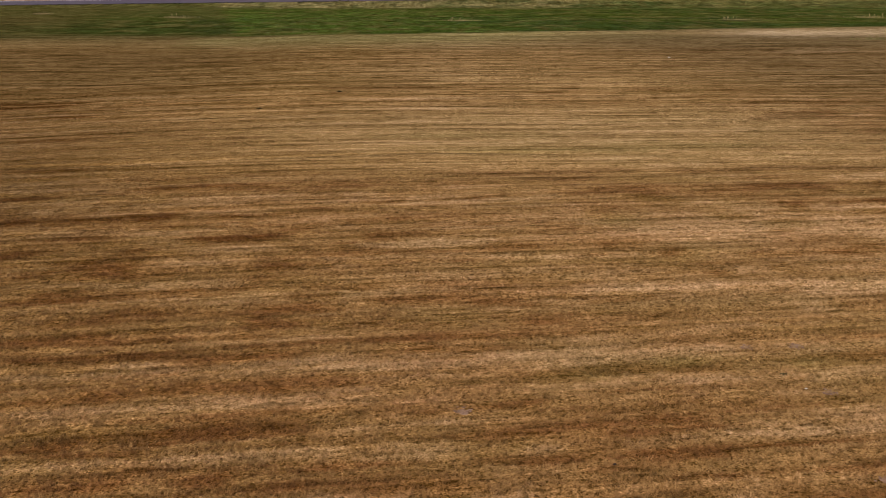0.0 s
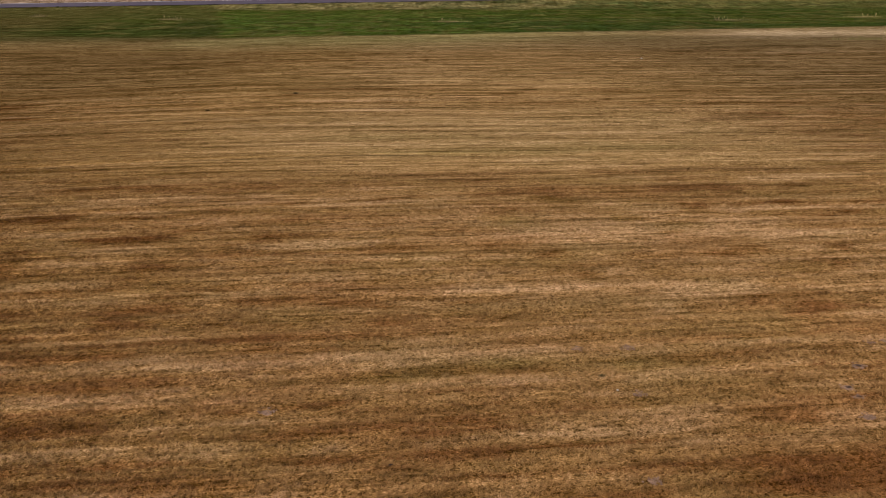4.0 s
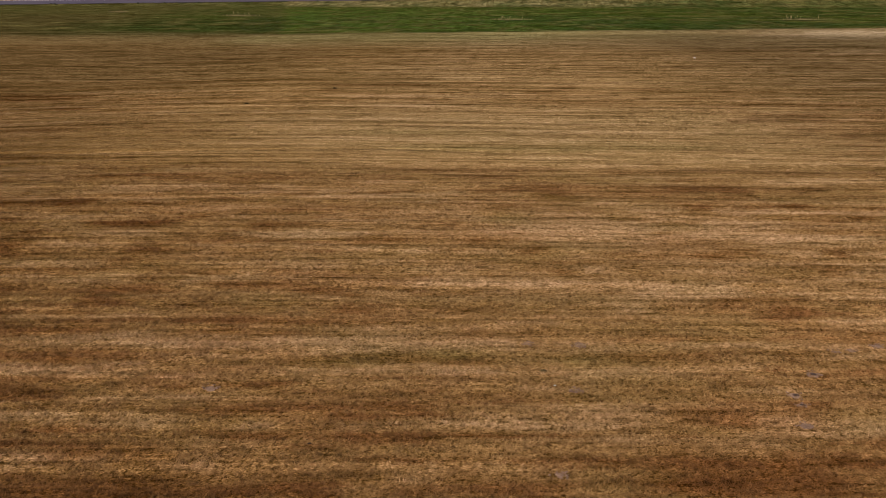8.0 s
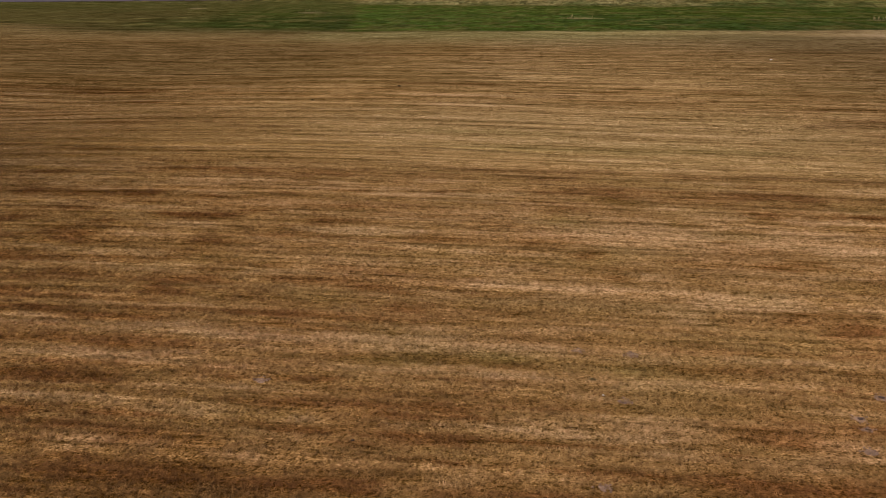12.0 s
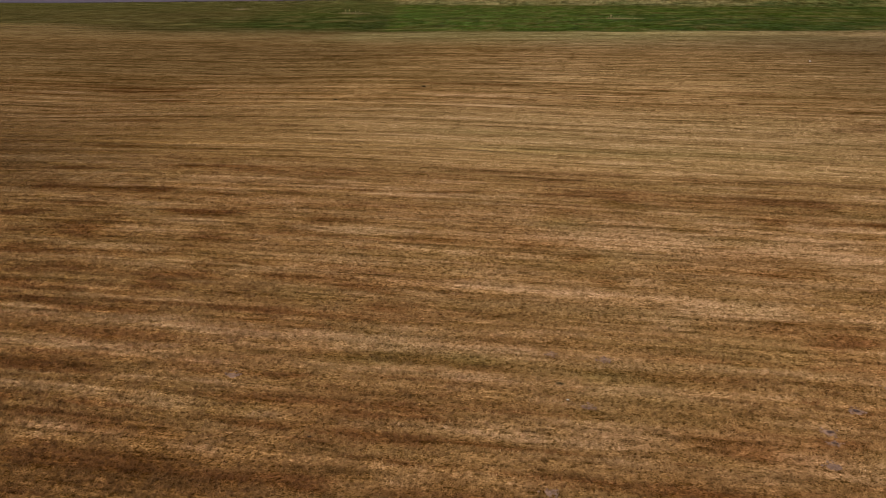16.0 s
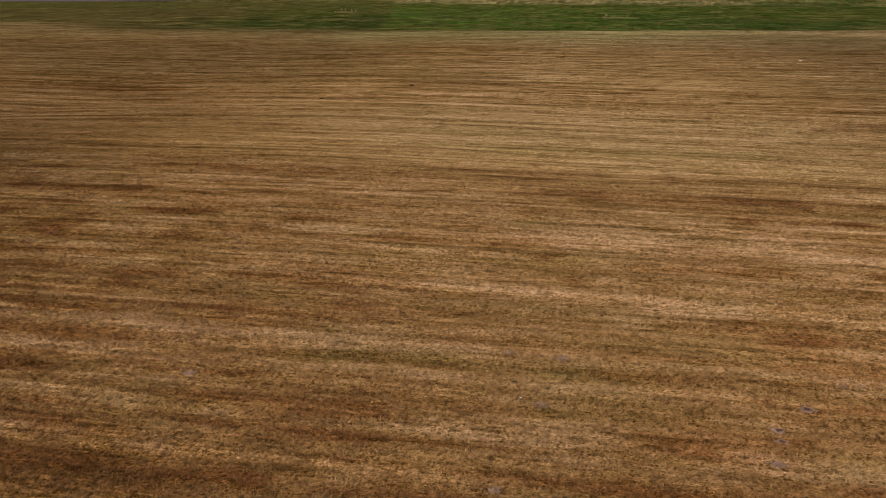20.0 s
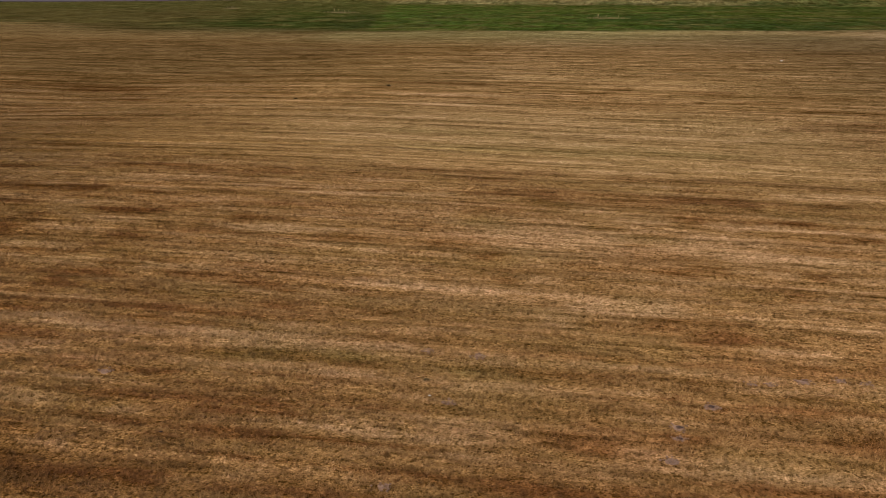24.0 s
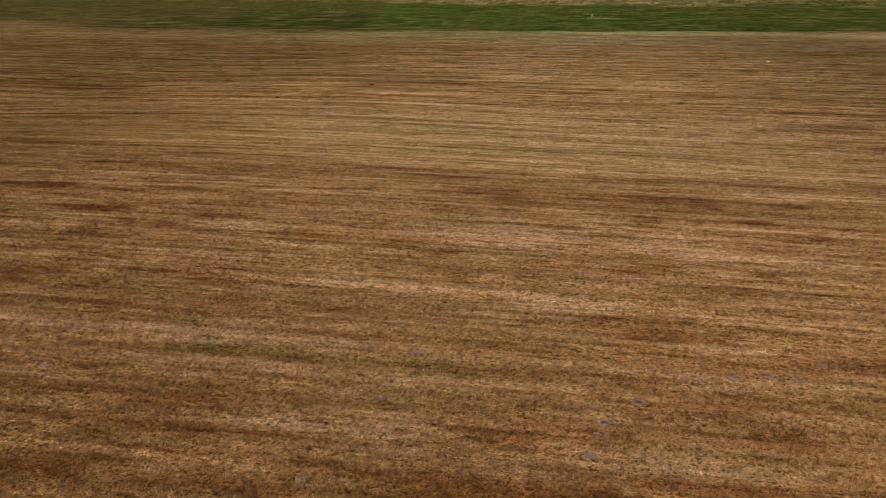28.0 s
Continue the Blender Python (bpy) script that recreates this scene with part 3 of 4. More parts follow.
def land_colour(x, y):
    """base colour of what grows at each place, with lens darkening on the left painted in"""
    v = across(x, y)
    near = ease(150, 60, y)
    broad, furrow_shade = swaths(x, v, 2.7, 16, 101)
    fine, furrow_shade2 = swaths(x, v, 0.95, 9, 151)
    wide = fbm(x / 30, v / 4.5, 7)
    blot = fbm(x / 1.8, v / 0.8, 11, 4)
    t = 0.50 + 0.16 * (broad - 0.5) + 0.34 * (fine - 0.5) * (0.5 + 0.5 * near) + 0.18 * (wide - 0.5) + 0.28 * (blot - 0.5) * near - (0.34 * furrow_shade + 0.40 * furrow_shade2) * near
    lines, gap_shade = swaths(x, v, 2.6, 18, 201)
    t += ease(36, 50, y) * ease(125, 95, y) * (0.42 * (lines - 0.5) - 0.30 * gap_shade)
    belts, _ = swaths(x, v, 3.4, 45, 171)
    t += ease(85, 130, y) * (0.45 * (belts - 0.5) + 0.35 * (fbm(x / 55, v / 9, 181, 4) - 0.5) ) + 0.05 * ease(26, 36, y) * ease(120, 100, y)
    broken = 0.70 + 0.4 * fine + 0.25 * blot
    # last term lightens the middle, painting in the lens's brighter centre
    t = np.clip(t + 1.10 * strips(PALE_SWATHS, x, y) * broken - 0.95 * strips(DARK_SWATHS, x, y) * broken - 0.5 * patches(FAR_DARK, x, y) + 0.13 * np.exp(-((x - 16) / 17) ** 2 - ((y - 45) / 14) ** 2), 0, 1)
    c = mix(np.tile(np.array([0.165, 0.069, 0.021]), (len(x), 1)), (0.343, 0.190, 0.071), ease(0.0, 0.5, t))
    c = mix(c, (0.492, 0.299, 0.150), ease(0.4, 1.0, t))
    red = np.clip((fbm(x / 6 + 40, v / 2.4, 23, 4) - 0.47) * 1.6, 0, 0.30) * (0.35 + 0.65 * ease(70, 38, y)) * ease(150, 90, y) + 0.6 * patches(RUST, x, y) + 0.9 * strips(DARK_SWATHS, x, y) * ease(45, 30, y)
    c = mix(c, (0.285, 0.128, 0.044), np.clip(red, 0, 0.7))
    green = np.clip((fbm(x / 6 + 90, v / 2.2, 29, 4) - 0.52) * 1.5, 0, 0.22) * (0.55 + 0.45 * ease(-10, 25, x)) + 0.48 * patches(OLIVE, x, y) + patches(FAR_OLIVE, x, y)
    c = mix(c, (0.250, 0.175, 0.055), np.clip(green, 0, 0.7))
    # ochre across the middle distance, rosier and greyer further off
    ochre = ease(52, 72, y) * ease(112, 88, y)
    c = mix(c, (0.48, 0.318, 0.142), 0.48 * ochre * ease(-55, 5, x) * ease(65, 34, x))
    far = ease(95, 135, y)
    c = mix(c, (0.285, 0.186, 0.080), 0.45 * far)
    c = c * (1 + 0.14 * ease(-12, 12, x) * ease(74, 50, x) * ease(98, 116, y) * ease(190, 165, y))[:, None]
    # lens darkening towards the upper left, painted into the far field's colour
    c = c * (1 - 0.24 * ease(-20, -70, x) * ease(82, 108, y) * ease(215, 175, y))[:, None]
    c = mix(c, (0.300, 0.215, 0.105), 0.45 * ease(185, 220, y))
    c = mix(c, (0.235, 0.200, 0.080), 0.40 * ease(222, 252, y) * ease(-75, -45, x) * ease(110, 60, x))
    # left term paints lens darkening into the colour; right term is darker ground
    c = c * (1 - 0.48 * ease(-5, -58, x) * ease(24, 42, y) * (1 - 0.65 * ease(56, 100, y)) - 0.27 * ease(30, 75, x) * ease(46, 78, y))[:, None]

    # darker, rustier growth close by at both ends; the right also holds painted lens darkening
    ends = 0.42 * np.exp(-((x - 2) / 8) ** 2 - ((y - 16.8 - 0.1 * x) / 2.2) ** 2) + 0.20 * np.exp(-((x - 22) / 6) ** 2 - ((y - 20.5) / 4) ** 2)
    c = c * (1 - ends[:, None] * np.array([[0.85, 1.05, 1.2]]))
    # the western side is browner
    c = c * (1 - np.array([[0.0, 0.015, 0.10]]) * ease(0, -30, x)[:, None])
    c = c * (1 + 0.55 * track(x, y))[:, None]

    # meadow beyond the mown field
    edge = np.interp(x, [-400, -157, -70, 10, 60, 110, 190, 400], [272, 260, 257, 272, 286, 297, 317, 340]) + 8 * (fbm(x / 25, y / 8, 31) - 0.5)
    soft = 1 + 2.5 * ease(-90, -180, x)
    m = ease(-9, 4, (y - edge) / soft + 16 * (fbm(x / 60, y / 5, 33, 3) - 0.5))
    streak = fbm(x / 16, y / 9.0, 37, 5)
    g = mix(np.tile(np.array([0.044, 0.058, 0.009]), (len(x), 1)), (0.105, 0.094, 0.024), 0.8 * ease(0.40, 0.75, streak))
    border = -73 - (y - 260) * 0.32
    bright = ease(-4, 4, x - border) * ease(110, -10, x) * ease(560, 470, y)
    g = mix(g, (0.053, 0.080, 0.013), 0.8 * bright * (1 - 0.5 * ease(0.45, 0.7, streak)))
    dull = ease(4, -4, x - border)
    # dark green beside the border, brown further west, olive towards the road
    g = mix(g, (0.034, 0.042, 0.010), dull * 0.85 * ease(430, 330, y))
    g = mix(g, (0.064, 0.060, 0.017), dull * 0.7 * ease(350, 450, y + 60 * (streak - 0.5)))
    west = ease(-120, -185, x + 0.30 * (y - 260) + 40 * (fbm(x / 45 + 3, y / 10, 59, 4) - 0.5))
    g = mix(g, (0.074, 0.054, 0.018), dull * west * 0.9 * (1 - 0.5 * ease(380, 480, y)))
    tan = np.clip(ease(555, 625, y + 70 * (streak - 0.5)) * (1 - 0.9 * dull) * (1 - 0.6 * ease(60, 150, x)), 0, 1)
    g = mix(g, (0.25, 0.19, 0.085), tan * (0.4 + 0.5 * streak))
    deep = ease(0.50, 0.62, fbm(x / 60 + 7, y / 22, 41, 3)) * ease(-40, 40, x)
    g = mix(g, (0.030, 0.048, 0.011), deep * 0.65)
    g = mix(g, (0.120, 0.096, 0.030), 0.55 * ease(0.52, 0.68, fbm(x / 7, y / 14, 47, 4)))
    g = mix(g, (0.022, 0.030, 0.007), (0.50 - 0.2 * dull) * ease(0.53, 0.66, fbm(x / 6, y / 12, 53, 4)))
    g = g * (0.62 + 0.76 * fbm(x / 6, y / 8.0, 43, 3))[:, None]
    # grass of the field turns olive and thin where it meets the meadow
    c = mix(c, (0.105, 0.094, 0.031), 0.75 * ease(208, 262, y + 16 * (streak - 0.5)) * ease(-62, -84, x) * ease(-215, -150, x))
    c = mix(c, (0.315, 0.258, 0.105), 0.62 * np.exp(-((y - edge + 26) / 26.0) ** 2) * ease(-86, -70, x) * ease(60, 0, x))
    c = c * (1 - m[:, None]) + g * m[:, None]
    path = np.exp(-((y - (edge - 34 - 0.10 * (x - 120))) / 19.0) ** 2) * ease(86, 126, x)
    c = mix(c, (0.46, 0.33, 0.20), np.clip(path * 0.75, 0, 1))
    # bare bank beyond the road
    return mix(c, (0.27, 0.185, 0.125), ease(649.5, 655.5, y - 0.08 * x))


def steps(*pieces):
    """positions from start to stop by a step, piece after piece"""
    out = []
    for a, c, d in pieces:
        out.append(np.arange(a, c, d))
    return np.concatenate(out)


def quad_sheet(name, xs, ys, zfun, mat):
    nx, ny = len(xs), len(ys)
    X, Y = np.meshgrid(xs, ys)
    x, y = X.ravel(), Y.ravel()
    co = np.stack([x, y, zfun(x, y)], 1).astype(np.float32)
    i = (np.arange(ny - 1)[:, None] * nx + np.arange(nx - 1)[None, :]).ravel()
    faces = np.stack([i, i + 1, i + nx + 1, i + nx], 1).astype(np.int32)
    me = bpy.data.meshes.new(name)
    me.vertices.add(len(co))
    me.vertices.foreach_set("co", co.ravel())
    me.loops.add(faces.size)
    me.loops.foreach_set("vertex_index", faces.ravel())
    me.polygons.add(len(faces))
    me.polygons.foreach_set("loop_start", np.arange(0, faces.size, 4, dtype=np.int32))
    me.update(calc_edges=True)
    me.materials.append(mat)
    return me, x, y


def paint(me, rgb, alpha=None):
    a = me.attributes.new("tint", "FLOAT_COLOR", "POINT")
    a.data.foreach_set("color", np.concatenate([rgb, (np.ones(len(rgb)) if alpha is None else alpha)[:, None]], 1).astype(np.float32).ravel())


def growing(a, first, ratio, stop):
    out, d = [a], first
    while abs(out[-1]) < stop:
        out.append(out[-1] + d)
        d *= ratio
    return np.array(out[1:])


xs = np.concatenate([growing(-330, -3, 1.25, 4200)[::-1], steps((-330, -60, 2.5), (-60, 70, 0.9), (70, 300, 2.5)), growing(300, 3, 1.25, 4200)])
ys = np.concatenate([growing(-30, -2, 1.35, 4200)[::-1], steps((-30, 14, 0.8), (14, 70, 0.36), (70, 150, 0.5), (150, 340, 1.2), (340, 700, 3.0)), growing(700, 5, 1.3, 4500)])


def ground_height(x, y):
    ridge = 0.05 * np.sin(across(x, y) * 2 * math.pi / 2.7) * (y < 150)
    return rise(y) + (ridge + 0.10 * (fbm(x / 9, y / 7, 61) - 0.5)) * (y < 600) - 0.06


me, gx, gy = quad_sheet("ground", xs, ys, ground_height, MAT_GROUND)
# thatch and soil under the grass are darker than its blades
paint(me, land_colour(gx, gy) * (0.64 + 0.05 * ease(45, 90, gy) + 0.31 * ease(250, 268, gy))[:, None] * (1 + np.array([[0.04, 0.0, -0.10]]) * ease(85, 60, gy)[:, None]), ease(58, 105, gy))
a = me.attributes.new("rows", "FLOAT_VECTOR", "POINT")
a.data.foreach_set("vector", np.stack([gx, across(gx, gy), np.zeros_like(gx)], 1).astype(np.float32).ravel())
a = me.attributes.new("distant", "FLOAT", "POINT")
a.data.foreach_set("value", (ease(110, 170, gy) * ease(272, 250, gy)).astype(np.float32))
a = me.attributes.new("meadow", "FLOAT", "POINT")
a.data.foreach_set("value", ease(255, 285, gy).astype(np.float32))
me.polygons.foreach_set("use_smooth", np.ones(len(me.polygons), dtype=bool))
tagged(new("ground", me), "mown dry straw-brown field with swath rows running to a green meadow", "field", kind="structure")


# ---- grass ----
rng = np.random.default_rng(5)


def grass(name, label, x0, x1, y0, y1, per_m2, blades, length, width, lean, jitter=0.35, bias=0.6, keep=None, flat=None, tuft=0.03, clump=(0.9, 0.45), uneven=0.2, fade=(0, 0), mat=None, bare=(0.0, 0.55)):
    """blades in tufts, each tuft combed one way; flat: cut straw lying in rows, its tips no higher than that"""
    n = int((x1 - x0) * (y1 - y0) * per_m2)
    x, y = rng.uniform(x0, x1, n), rng.uniform(y0, y1, n)
    ok = (x > np.minimum(-0.6 * y - 6, 13 - 1.1 * y)) & (x < np.maximum(15 + 0.6 * y, 28 + 0.36 * y)) if keep is None else keep(x, y)
    # thin out towards the next belt
    ok &= rng.random(n) < ease(y0 - 0.01, y0 + fade[0], y) * ease(y1 + 0.01, y1 - fade[1], y)
    x, y = x[ok], y[ok]
    thick = fbm(x / clump[0], across(x, y) / clump[1], 71, 2)
    ok = rng.uniform(bare[0], bare[1], len(x)) < thick
    x, y, thick = x[ok], y[ok], thick[ok]
    n = len(x)
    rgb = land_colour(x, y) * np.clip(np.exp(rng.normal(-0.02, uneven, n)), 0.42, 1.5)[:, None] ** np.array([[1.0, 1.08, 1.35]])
    z = ground_height(x, y) - 0.01
    k = n * blades
    bx, by, bz = np.repeat(x, blades), np.repeat(y, blades), np.repeat(z if flat is None else z + flat * (0.3 + thick), blades)
    bx += rng.normal(0, tuft, k)
    by += rng.normal(0, tuft, k)
    turn = np.where(rng.random(n) < bias, rng.normal(0.10, jitter, n), rng.uniform(0, 2 * math.pi, n)) + np.where(rng.random(n) < 0.5, math.pi, 0)
    turn = np.repeat(turn, blades) + rng.normal(0, 0.45 if flat is None else 0.06, k)
    tilt = np.clip(rng.normal(lean, 0.28, k), 0.1, 1.5)
    ln = length * rng.uniform(0.55, 1.35, k) * np.repeat(0.6 + 0.8 * thick, blades)
    face = turn + rng.normal(math.pi / 2, 0.6 if flat is None else 0.15, k)
    wx, wy = np.cos(face) * width / 2, np.sin(face) * width / 2
    reach = np.sin(tilt) * ln if flat is None else ln
    up = np.cos(tilt) * ln if flat is None else rng.uniform(-0.3, 0.4, k) * flat
    co = np.empty((k, 3, 3), np.float32)
    co[:, 0] = np.stack([bx - wx, by - wy, bz], 1)
    co[:, 1] = np.stack([bx + wx, by + wy, bz], 1)
    co[:, 2] = np.stack([bx + np.cos(turn) * reach, by + np.sin(turn) * reach, bz + up], 1)
    me = bpy.data.meshes.new(name)
    me.vertices.add(3 * k)
    me.vertices.foreach_set("co", co.ravel())
    me.loops.add(3 * k)
    me.loops.foreach_set("vertex_index", np.arange(3 * k, dtype=np.int32))
    me.polygons.add(k)
    me.polygons.foreach_set("loop_start", np.arange(0, 3 * k, 3, dtype=np.int32))
    me.update(calc_edges=True)
    me.materials.append(mat or MAT_BLADE)
    paint(me, np.repeat(np.repeat(rgb, blades, 0), 3, 0))
    a = me.attributes.new("rows", "FLOAT_VECTOR", "POINT")
    a.data.foreach_set("vector", np.repeat(np.stack([bx, across(bx, by), np.zeros_like(bx)], 1), 3, 0).astype(np.float32).ravel())
    return tagged(new(name, me), label, "grass", kind="stuff")


grass("dry_grass", "short dry mown grass, straw and rust brown", -16, 40, -12, 14, 12, 4, 0.20, 0.05, 1.05, jitter=0.6, bias=0.5, tuft=0.05, keep=lambda x, y: y < 14)
grass("dry_grass", "short dry mown grass, straw and rust brown", -30, 50, 15, 36, 135, 7, 0.13, 0.020, 0.95, jitter=0.7, bias=0.35, tuft=0.045, uneven=0.17, fade=(0, 3))
grass("dry_grass", "short dry mown grass, straw and rust brown", -62, 64, 33, 68, 66, 6, 0.16, 0.028, 1.1, jitter=0.5, bias=0.5, tuft=0.06, clump=(1.4, 0.35), uneven=0.16, fade=(3, 12), mat=MAT_MID)
grass("dry_grass", "short dry mown grass in long rows", -150, 100, 56, 118, 25, 4, 0.20, 0.038, 1.2, jitter=0.3, bias=0.8, tuft=0.09, clump=(5, 0.5), uneven=0.24, fade=(12, 45), mat=MAT_ROWS)
grass("meadow_grass", "green and olive meadow grass", -420, 270, 256, 440, 0.5, 3, 0.45, 0.28, 1.42, jitter=0.4, bias=0.6, tuft=0.4, uneven=0.12, fade=(0, 60), mat=MAT_MEADOW, bare=(0.12, 0.62), keep=lambda x, y: (x > -0.35 * y) & (x < 0.62 * y + 20) & (y > 262 + 0.15 * np.clip(x, 0, 300)))


# ---- helpers for things ----
def part(name, bm, mat, parent=None, label=""):
    me = bpy.data.meshes.new(name)
    bm.to_mesh(me)
    bm.free()
    me.materials.append(mat)
    ob = new(name, me)
    ob.parent = parent
    if label:
        ob["label"] = label
    return ob


def base(name, x, y, z=None, turn=0):
    e = new(name)
    e.matrix_world = pose(x, y, float(ground_height(np.array([x]), np.array([y]))[0]) if z is None else z, 0, 0, turn)
    return e


def lump(bm, cx, cy, cz, r, squash, seed, detail=2, rough=0.35):
    made = bmesh.ops.create_icosphere(bm, subdivisions=detail, radius=1.0)
    for vert in made["verts"]:
        k = 1 + rough * noise.noise(vert.co * 1.7 + Vector((seed * 3.1, seed, 0)))
        vert.co = Vector((cx, cy, cz)) + Vector((vert.co.x * r * k, vert.co.y * r * k, vert.co.z * r * squash * k))


def mound_mesh(rx, ry, h, seed, hole=0.0):
    """a low spread of loose soil with an uneven rim, sunk in the middle where there is a hole"""
    bm = bmesh.new()
    rings, seg = 9, 28
    verts = []
    for i in range(rings + 1):
        f = i / rings
        row = []
        for j in range(seg):
            an = 2 * math.pi * j / seg
            k = 1 + 0.35 * noise.noise(Vector((math.cos(an) * 1.5 + seed * 7, math.sin(an) * 1.5, seed)))
            x, y = math.cos(an) * rx * f * k, math.sin(an) * ry * f * k
            z = h * (1 - f * f) * (1 + 0.7 * noise.noise(Vector((x * 6 + seed, y * 6, 3)))) - 0.03 * f
            z -= hole * max(0.0, 1 - (f / 0.45) ** 2)
            row.append(bm.verts.new((x, y, z + 0.015)))
        verts.append(row)
    for i in range(rings):
        for j in range(seg):
            q = [verts[i][j], verts[i + 1][j], verts[i + 1][(j + 1) % seg], verts[i][(j + 1) % seg]]
            if i == 0:
                q = [verts[0][j], verts[1][j], verts[1][(j + 1) % seg]]
            bm.faces.new(q)
    return bm


def soil_mound(x, y, rx, ry, h, seed, hole=0.0, label="low spread of bare greyish soil in dry grass"):
    e = base("soil_mound", x, y, turn=6)
    part("spread", mound_mesh(rx, ry, h, seed, hole), MAT_SOIL, e)
    bm = bmesh.new()
    r = random.Random(seed)
    for k in range(16):
        an, f = r.uniform(0, 6.28), r.uniform(0.5, 1.25)
        lump(bm, math.cos(an) * rx * f, math.sin(an) * ry * f, 0.03, r.uniform(0.03, 0.06), 0.45, seed + k, 1)
    tagged(part("loose_soil", bm, MAT_SOIL, e), kind="stuff")
    if hole > 0:
        # the burrow's dark inside is a dark-coloured disc laid over the dip
        bm = mound_mesh(rx * 0.42, ry * 0.42, 0.02, seed + 3, 0.0)
        ob = part("hole", bm, MAT_HOLE, e, "burrow mouth coloured dark")
        ob.location.z = 0.055
    return tagged(e, label, "soil mound", group="soil mounds in the field")


HOLES = [(26.93, 27.81, 0.55, 0.42), (25.61, 26.12, 0.55, 0.45), (25.57, 25.25, 0.5, 0.3)]
SPREADS = [(25.21, 23.95, 0.62, 0.5), (15.48, 19.97, 0.6, 0.5), (16.44, 25.6, 0.6, 0.5), (14.46, 29.38, 0.6, 0.45), (16.9, 29.47, 0.7, 0.6), (0.82, 24.2, 0.6, 0.45),
           (28.8, 30.15, 0.5, 0.35), (29.6, 30.25, 0.45, 0.3), (31.0, 30.8, 0.65, 0.5), (32.6, 31.35, 0.55, 0.5), (33.6, 31.4, 0.5, 0.4), (35.0, 33.1, 0.5, 0.6)]
for i, (x, y, rx, ry) in enumerate(HOLES):
    soil_mound(x, y, rx * 0.6, ry * 0.6, 0.06, 5 + i, 0.10, "bare soil thrown up round a dark burrow mouth")
for i, (x, y, rx, ry) in enumerate(SPREADS):
    soil_mound(x, y, rx * 0.55, ry * 0.5, 0.010, 31 + i)


def stone(name, x, y, r, mat, label, category, seed, squash=0.55, turn=0):
    bm = bmesh.new()
    lump(bm, 0, 0, r * squash * 0.6, r, squash, seed, 3, 0.5)
    ob = part(name, bm, mat)
    ob.matrix_world = pose(x, y, float(ground_height(np.array([x]), np.array([y]))[0]) + 0.03, 0, 0, turn) @ Matrix.Diagonal((1.5, 0.8, 1, 1))
    return tagged(ob, label, category)


stone("stone", 15.54, 25.78, 0.035, MAT_STONE, "small pale stone beside bare soil", "stone", 2)
stone("stone", 54.8, 174.0, 0.17, MAT_STONE, "pale stone lying in the far dry field", "stone", 3)
stone("clod", 6.18, 20.68, 0.05, MAT_CLOD, "tiny dark clod of earth on dry grass", "clod", 4, turn=14)


def tussock(x, y, r, h, seed, label="dark tussock of dead grass standing in the field"):
    e = base("tussock", x, y)
    q = random.Random(seed)
    for name, count, reach in (("inner_growth", 60, 0.55), ("outer_growth", 80, 1.0)):
        bm = bmesh.new()
        for k in range(count):
            an, f = q.uniform(0, 6.28), q.uniform(0, reach)
            px, py = math.cos(an) * r * f * 0.6, math.sin(an) * r * f * 0.35
            tx, ty, tz = px + math.cos(an) * r * f * 0.8, py + math.sin(an) * r * f * 0.5, h * q.uniform(0.5, 1.0) * (1.15 - 0.6 * f)
            w = 0.02 + 0.05 * r
            bm.faces.new([bm.verts.new((px - w, py, 0)), bm.verts.new((px + w, py, 0)), bm.verts.new((tx, ty, tz))])
        tagged(part(name, bm, MAT_TUSSOCK, e), kind="stuff")
    return tagged(e, label, "grass tussock", group="tussocks in the field")


TUSSOCKS = [(15.10, 26.89, 0.22, 0.12), (-16.8, 115.6, 0.6, 0.22), (-25.6, 98.5, 0.4, 0.25)]
for i, (x, y, r, h) in enumerate(TUSSOCKS):
    tussock(x, y, r, h, 50 + i)


def stem_mesh(h, w, seed):
    """a dead flower stalk: thin stem, thicker seed head, a few side twigs"""
    bm = bmesh.new()
    q = random.Random(seed)
    profile = [(0, 0.6), (0.45, 0.5), (0.55, 0.9), (0.75, 1.1), (0.93, 0.7), (1.0, 0.15)]
    bend = q.uniform(-0.12, 0.12)
    last = None
    for f, k in profile:
        row = [bm.verts.new((math.cos(a) * w * k + bend * h * f * f, math.sin(a) * w * k, h * f)) for a in (0, 1.257, 2.513, 3.77, 5.027)]
        if last:
            for j in range(5):
                bm.faces.new([last[j], last[(j + 1) % 5], row[(j + 1) % 5], row[j]])
        last = row
    for k in range(3):
        f, an = q.uniform(0.4, 0.75), q.uniform(0, 6.28)
        p = Vector((bend * h * f * f, 0, h * f))
        t = p + Vector((math.cos(an) * 0.22, math.sin(an) * 0.22, 0.28)) * h * 0.4
        side = Vector((-math.sin(an), math.cos(an), 0)) * w * 0.8
        bm.faces.new([bm.verts.new(p - side), bm.verts.new(p + side), bm.verts.new(t)])
    return bm


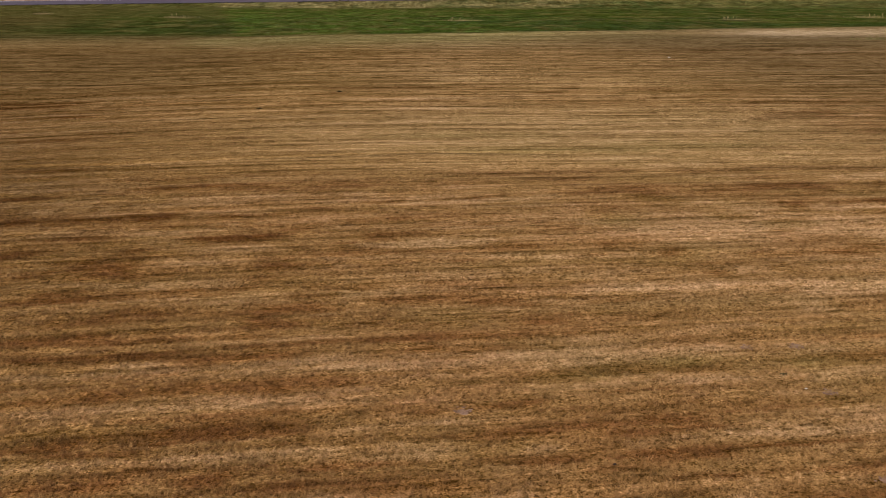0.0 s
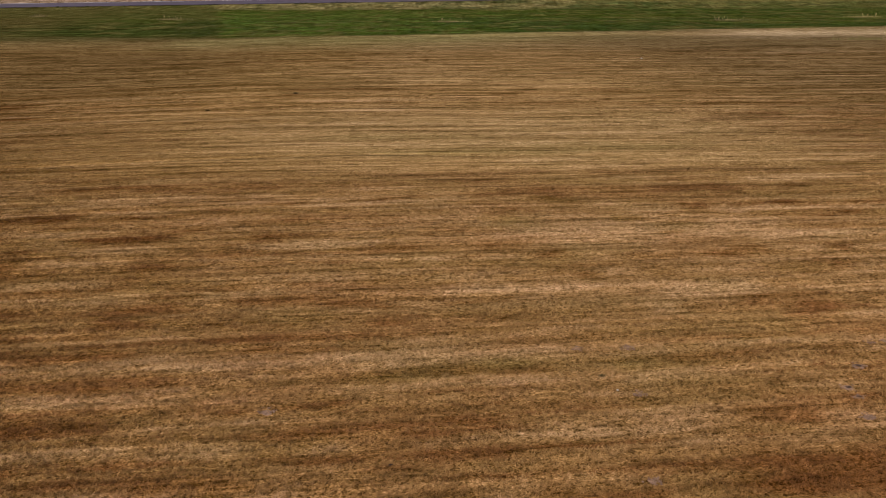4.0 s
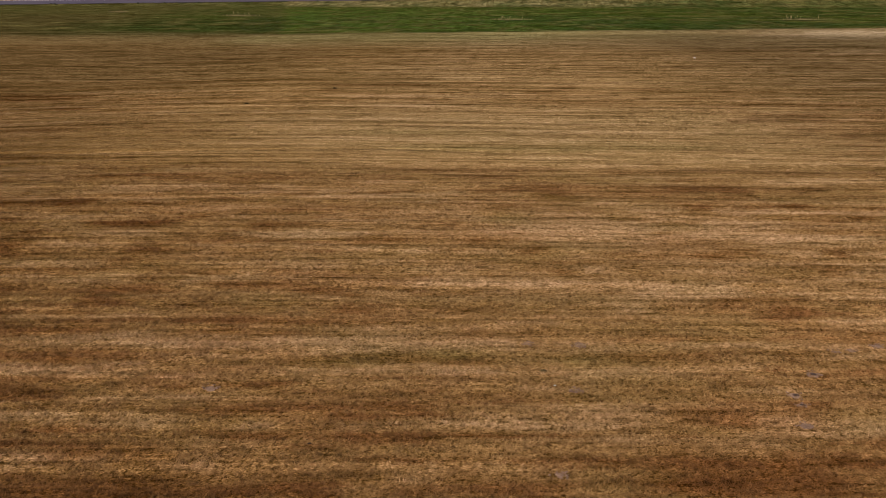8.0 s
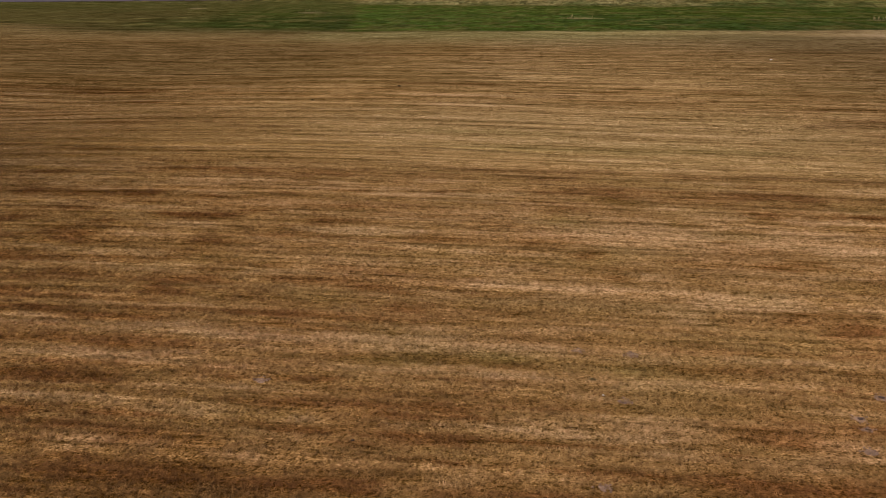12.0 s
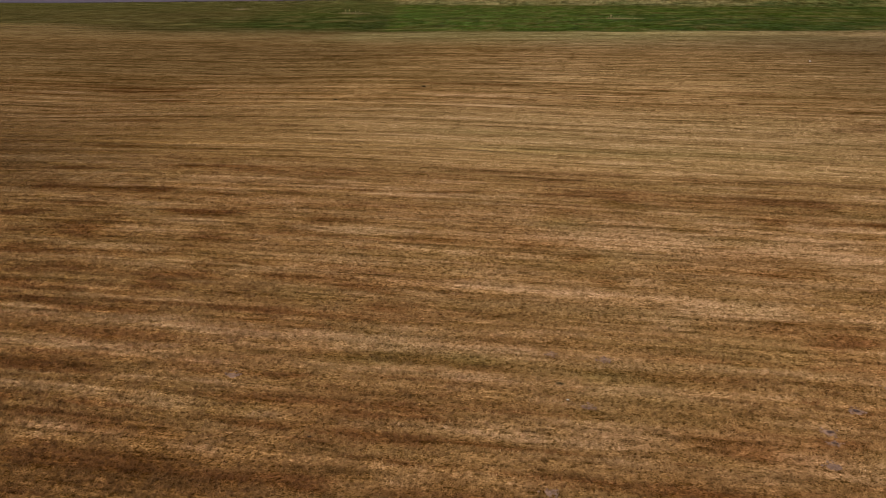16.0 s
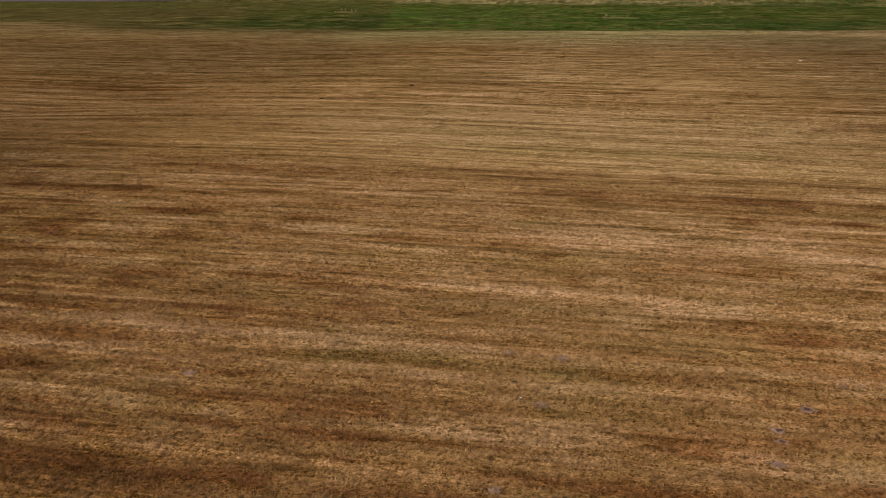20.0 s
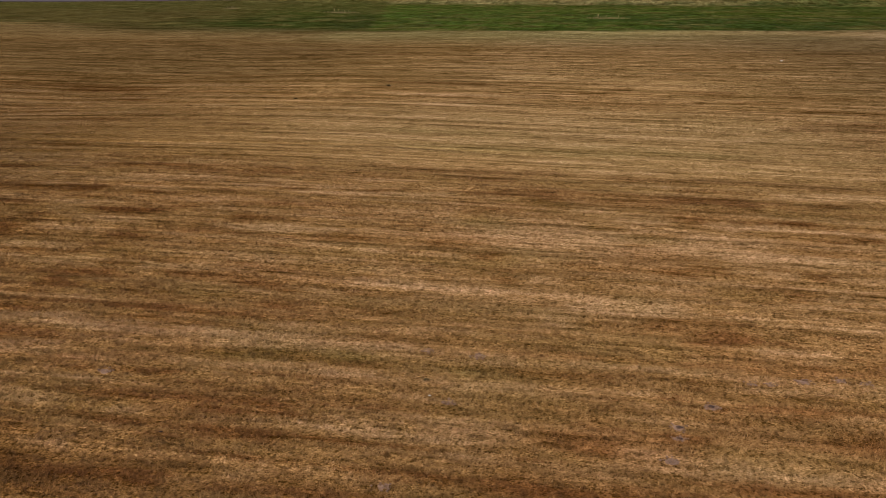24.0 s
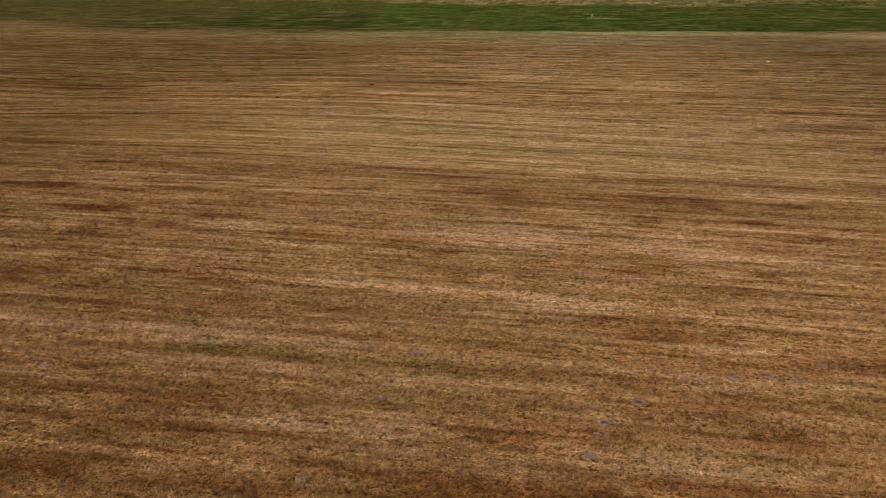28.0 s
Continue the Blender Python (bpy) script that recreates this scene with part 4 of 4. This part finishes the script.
def weed_clump(x, y, spread_x, count, h, seed, label="clump of tall dead seed stalks standing in green meadow", mat=MAT_STALK):
    e = base("weed_clump", x, y)
    q = random.Random(seed)
    for k in range(count):
        ob = part("stalk", stem_mesh(h * q.uniform(0.45, 1.0), 0.11, seed * 31 + k), mat, e)
        ob.matrix_basis = pose(q.uniform(-1, 1) * spread_x, q.uniform(-1, 1) * 2.5, 0, q.uniform(-6, 6), q.uniform(-9, 9), q.uniform(0, 360))
    bm = bmesh.new()
    for k in range(170):
        px, py = q.gauss(0, 0.7) * spread_x, q.uniform(-3, 3)
        an, ln = q.uniform(0, 6.28), q.uniform(0.35, 0.8)
        w = 0.15
        bm.faces.new([bm.verts.new((px - w * math.sin(an), py + w * math.cos(an), 0)), bm.verts.new((px + w * math.sin(an), py - w * math.cos(an), 0)),
                      bm.verts.new((px + math.cos(an) * ln * 0.5, py + math.sin(an) * ln * 0.5, ln))])
    tagged(part("dead_foliage", bm, mat, e), kind="stuff")
    return tagged(e, label, "weeds", group="weed clumps")


CLUMPS = [(-249, 460, 4, 4, 2.2), (-146, 407, 7, 9, 2.4), (10, 368, 6, 9, 2.1), (152, 376, 8, 11, 2.2), (238, 409, 8, 10, 2.4)]
for i, (x, y, sx, count, h) in enumerate(CLUMPS):
    weed_clump(x, y, sx, count, h, 7 + i)
weed_clump(143, 235, 10, 24, 1.6, 13, "clump of olive weeds at the edge of the mown field", MAT_WEED)


# ---- road on the far bank ----
def road_near(x):
    return 615.0 + ROAD_A + ROAD_B * x


ROAD_A, ROAD_B, ROAD_W = 26.5, 0.08, 23.0


def strip(name, y0, y1, lift, mat, x0=-900.0, x1=900.0, step=25.0):
    bm = bmesh.new()
    last = None
    for k in range(int((x1 - x0) / step) + 1):
        x = x0 + k * step
        row = []
        for dy, dz in ((y0, -0.4), (y0, 0), (y1, 0), (y1, -0.4)):
            y = road_near(x) + dy
            row.append(bm.verts.new((x, y, float(rise(np.array([y]))[0]) + lift + dz)))
        if last:
            for j in range(3):
                bm.faces.new([last[j], row[j], row[j + 1], last[j + 1]])
        last = row
    bmesh.ops.recalc_face_normals(bm, faces=bm.faces)
    return part(name, bm, mat)


tagged(strip("road", 0, ROAD_W, 0.25, MAT_ASPHALT), "worn purplish-grey asphalt road across the far bank", "road", kind="structure")
tagged(strip("road_line", ROAD_W - 1.6, ROAD_W - 1.1, 0.256, MAT_PAINT), "white painted edge line of the road", "road marking", kind="structure")


def post(name, x, y, h, r, mat, label, seed):
    bm = bmesh.new()
    bmesh.ops.create_cone(bm, cap_ends=True, segments=8, radius1=r, radius2=r * 0.75, depth=h, matrix=Matrix.Translation((0, 0, h / 2)))
    for vert in bm.verts:
        vert.co.x += 0.25 * r * math.sin(seed + vert.co.z * 2)
    ob = part(name, bm, mat)
    ob.matrix_world = pose(x, y, float(rise(np.array([y]))[0]) - 0.1, 0, seed % 3 - 1, 40 * seed)
    return tagged(ob, label, "post", group="posts along the road")


for i, (x, h) in enumerate([(-250.5, 3.2), (-243.5, 2.8), (-235.5, 3.2)]):
    post("post", x, road_near(x) + ROAD_W + 3, h, 0.55, MAT_POST, "dark stout timber post beyond the road", i)
for i, x in enumerate([-346, -331, -315, -296, -290, -172]):
    post("marker_post", x, road_near(x) + ROAD_W + 2, 1.7, 0.22, MAT_POST_RED, "thin reddish post beside the road", i + 3)

# low weeds along the near verge
bm = bmesh.new()
q = random.Random(77)
for k in range(260):
    x = q.uniform(-480, 260)
    y = road_near(x) - q.uniform(0.5, 4)
    z = float(rise(np.array([y]))[0])
    r = q.uniform(0.25, 0.7) * (1.6 if q.random() < 0.12 else 1)
    for s in range(5):
        lump(bm, x + q.uniform(-r, r), y + q.uniform(-r, r) * 0.5, z + r * q.uniform(0.2, 0.9), r * q.uniform(0.3, 0.55), 1.0, k + s, 1, 0.6)
tagged(part("verge_weeds", bm, MAT_SHRUB), "scattered low dark weeds along the road verge", "weeds", kind="stuff")
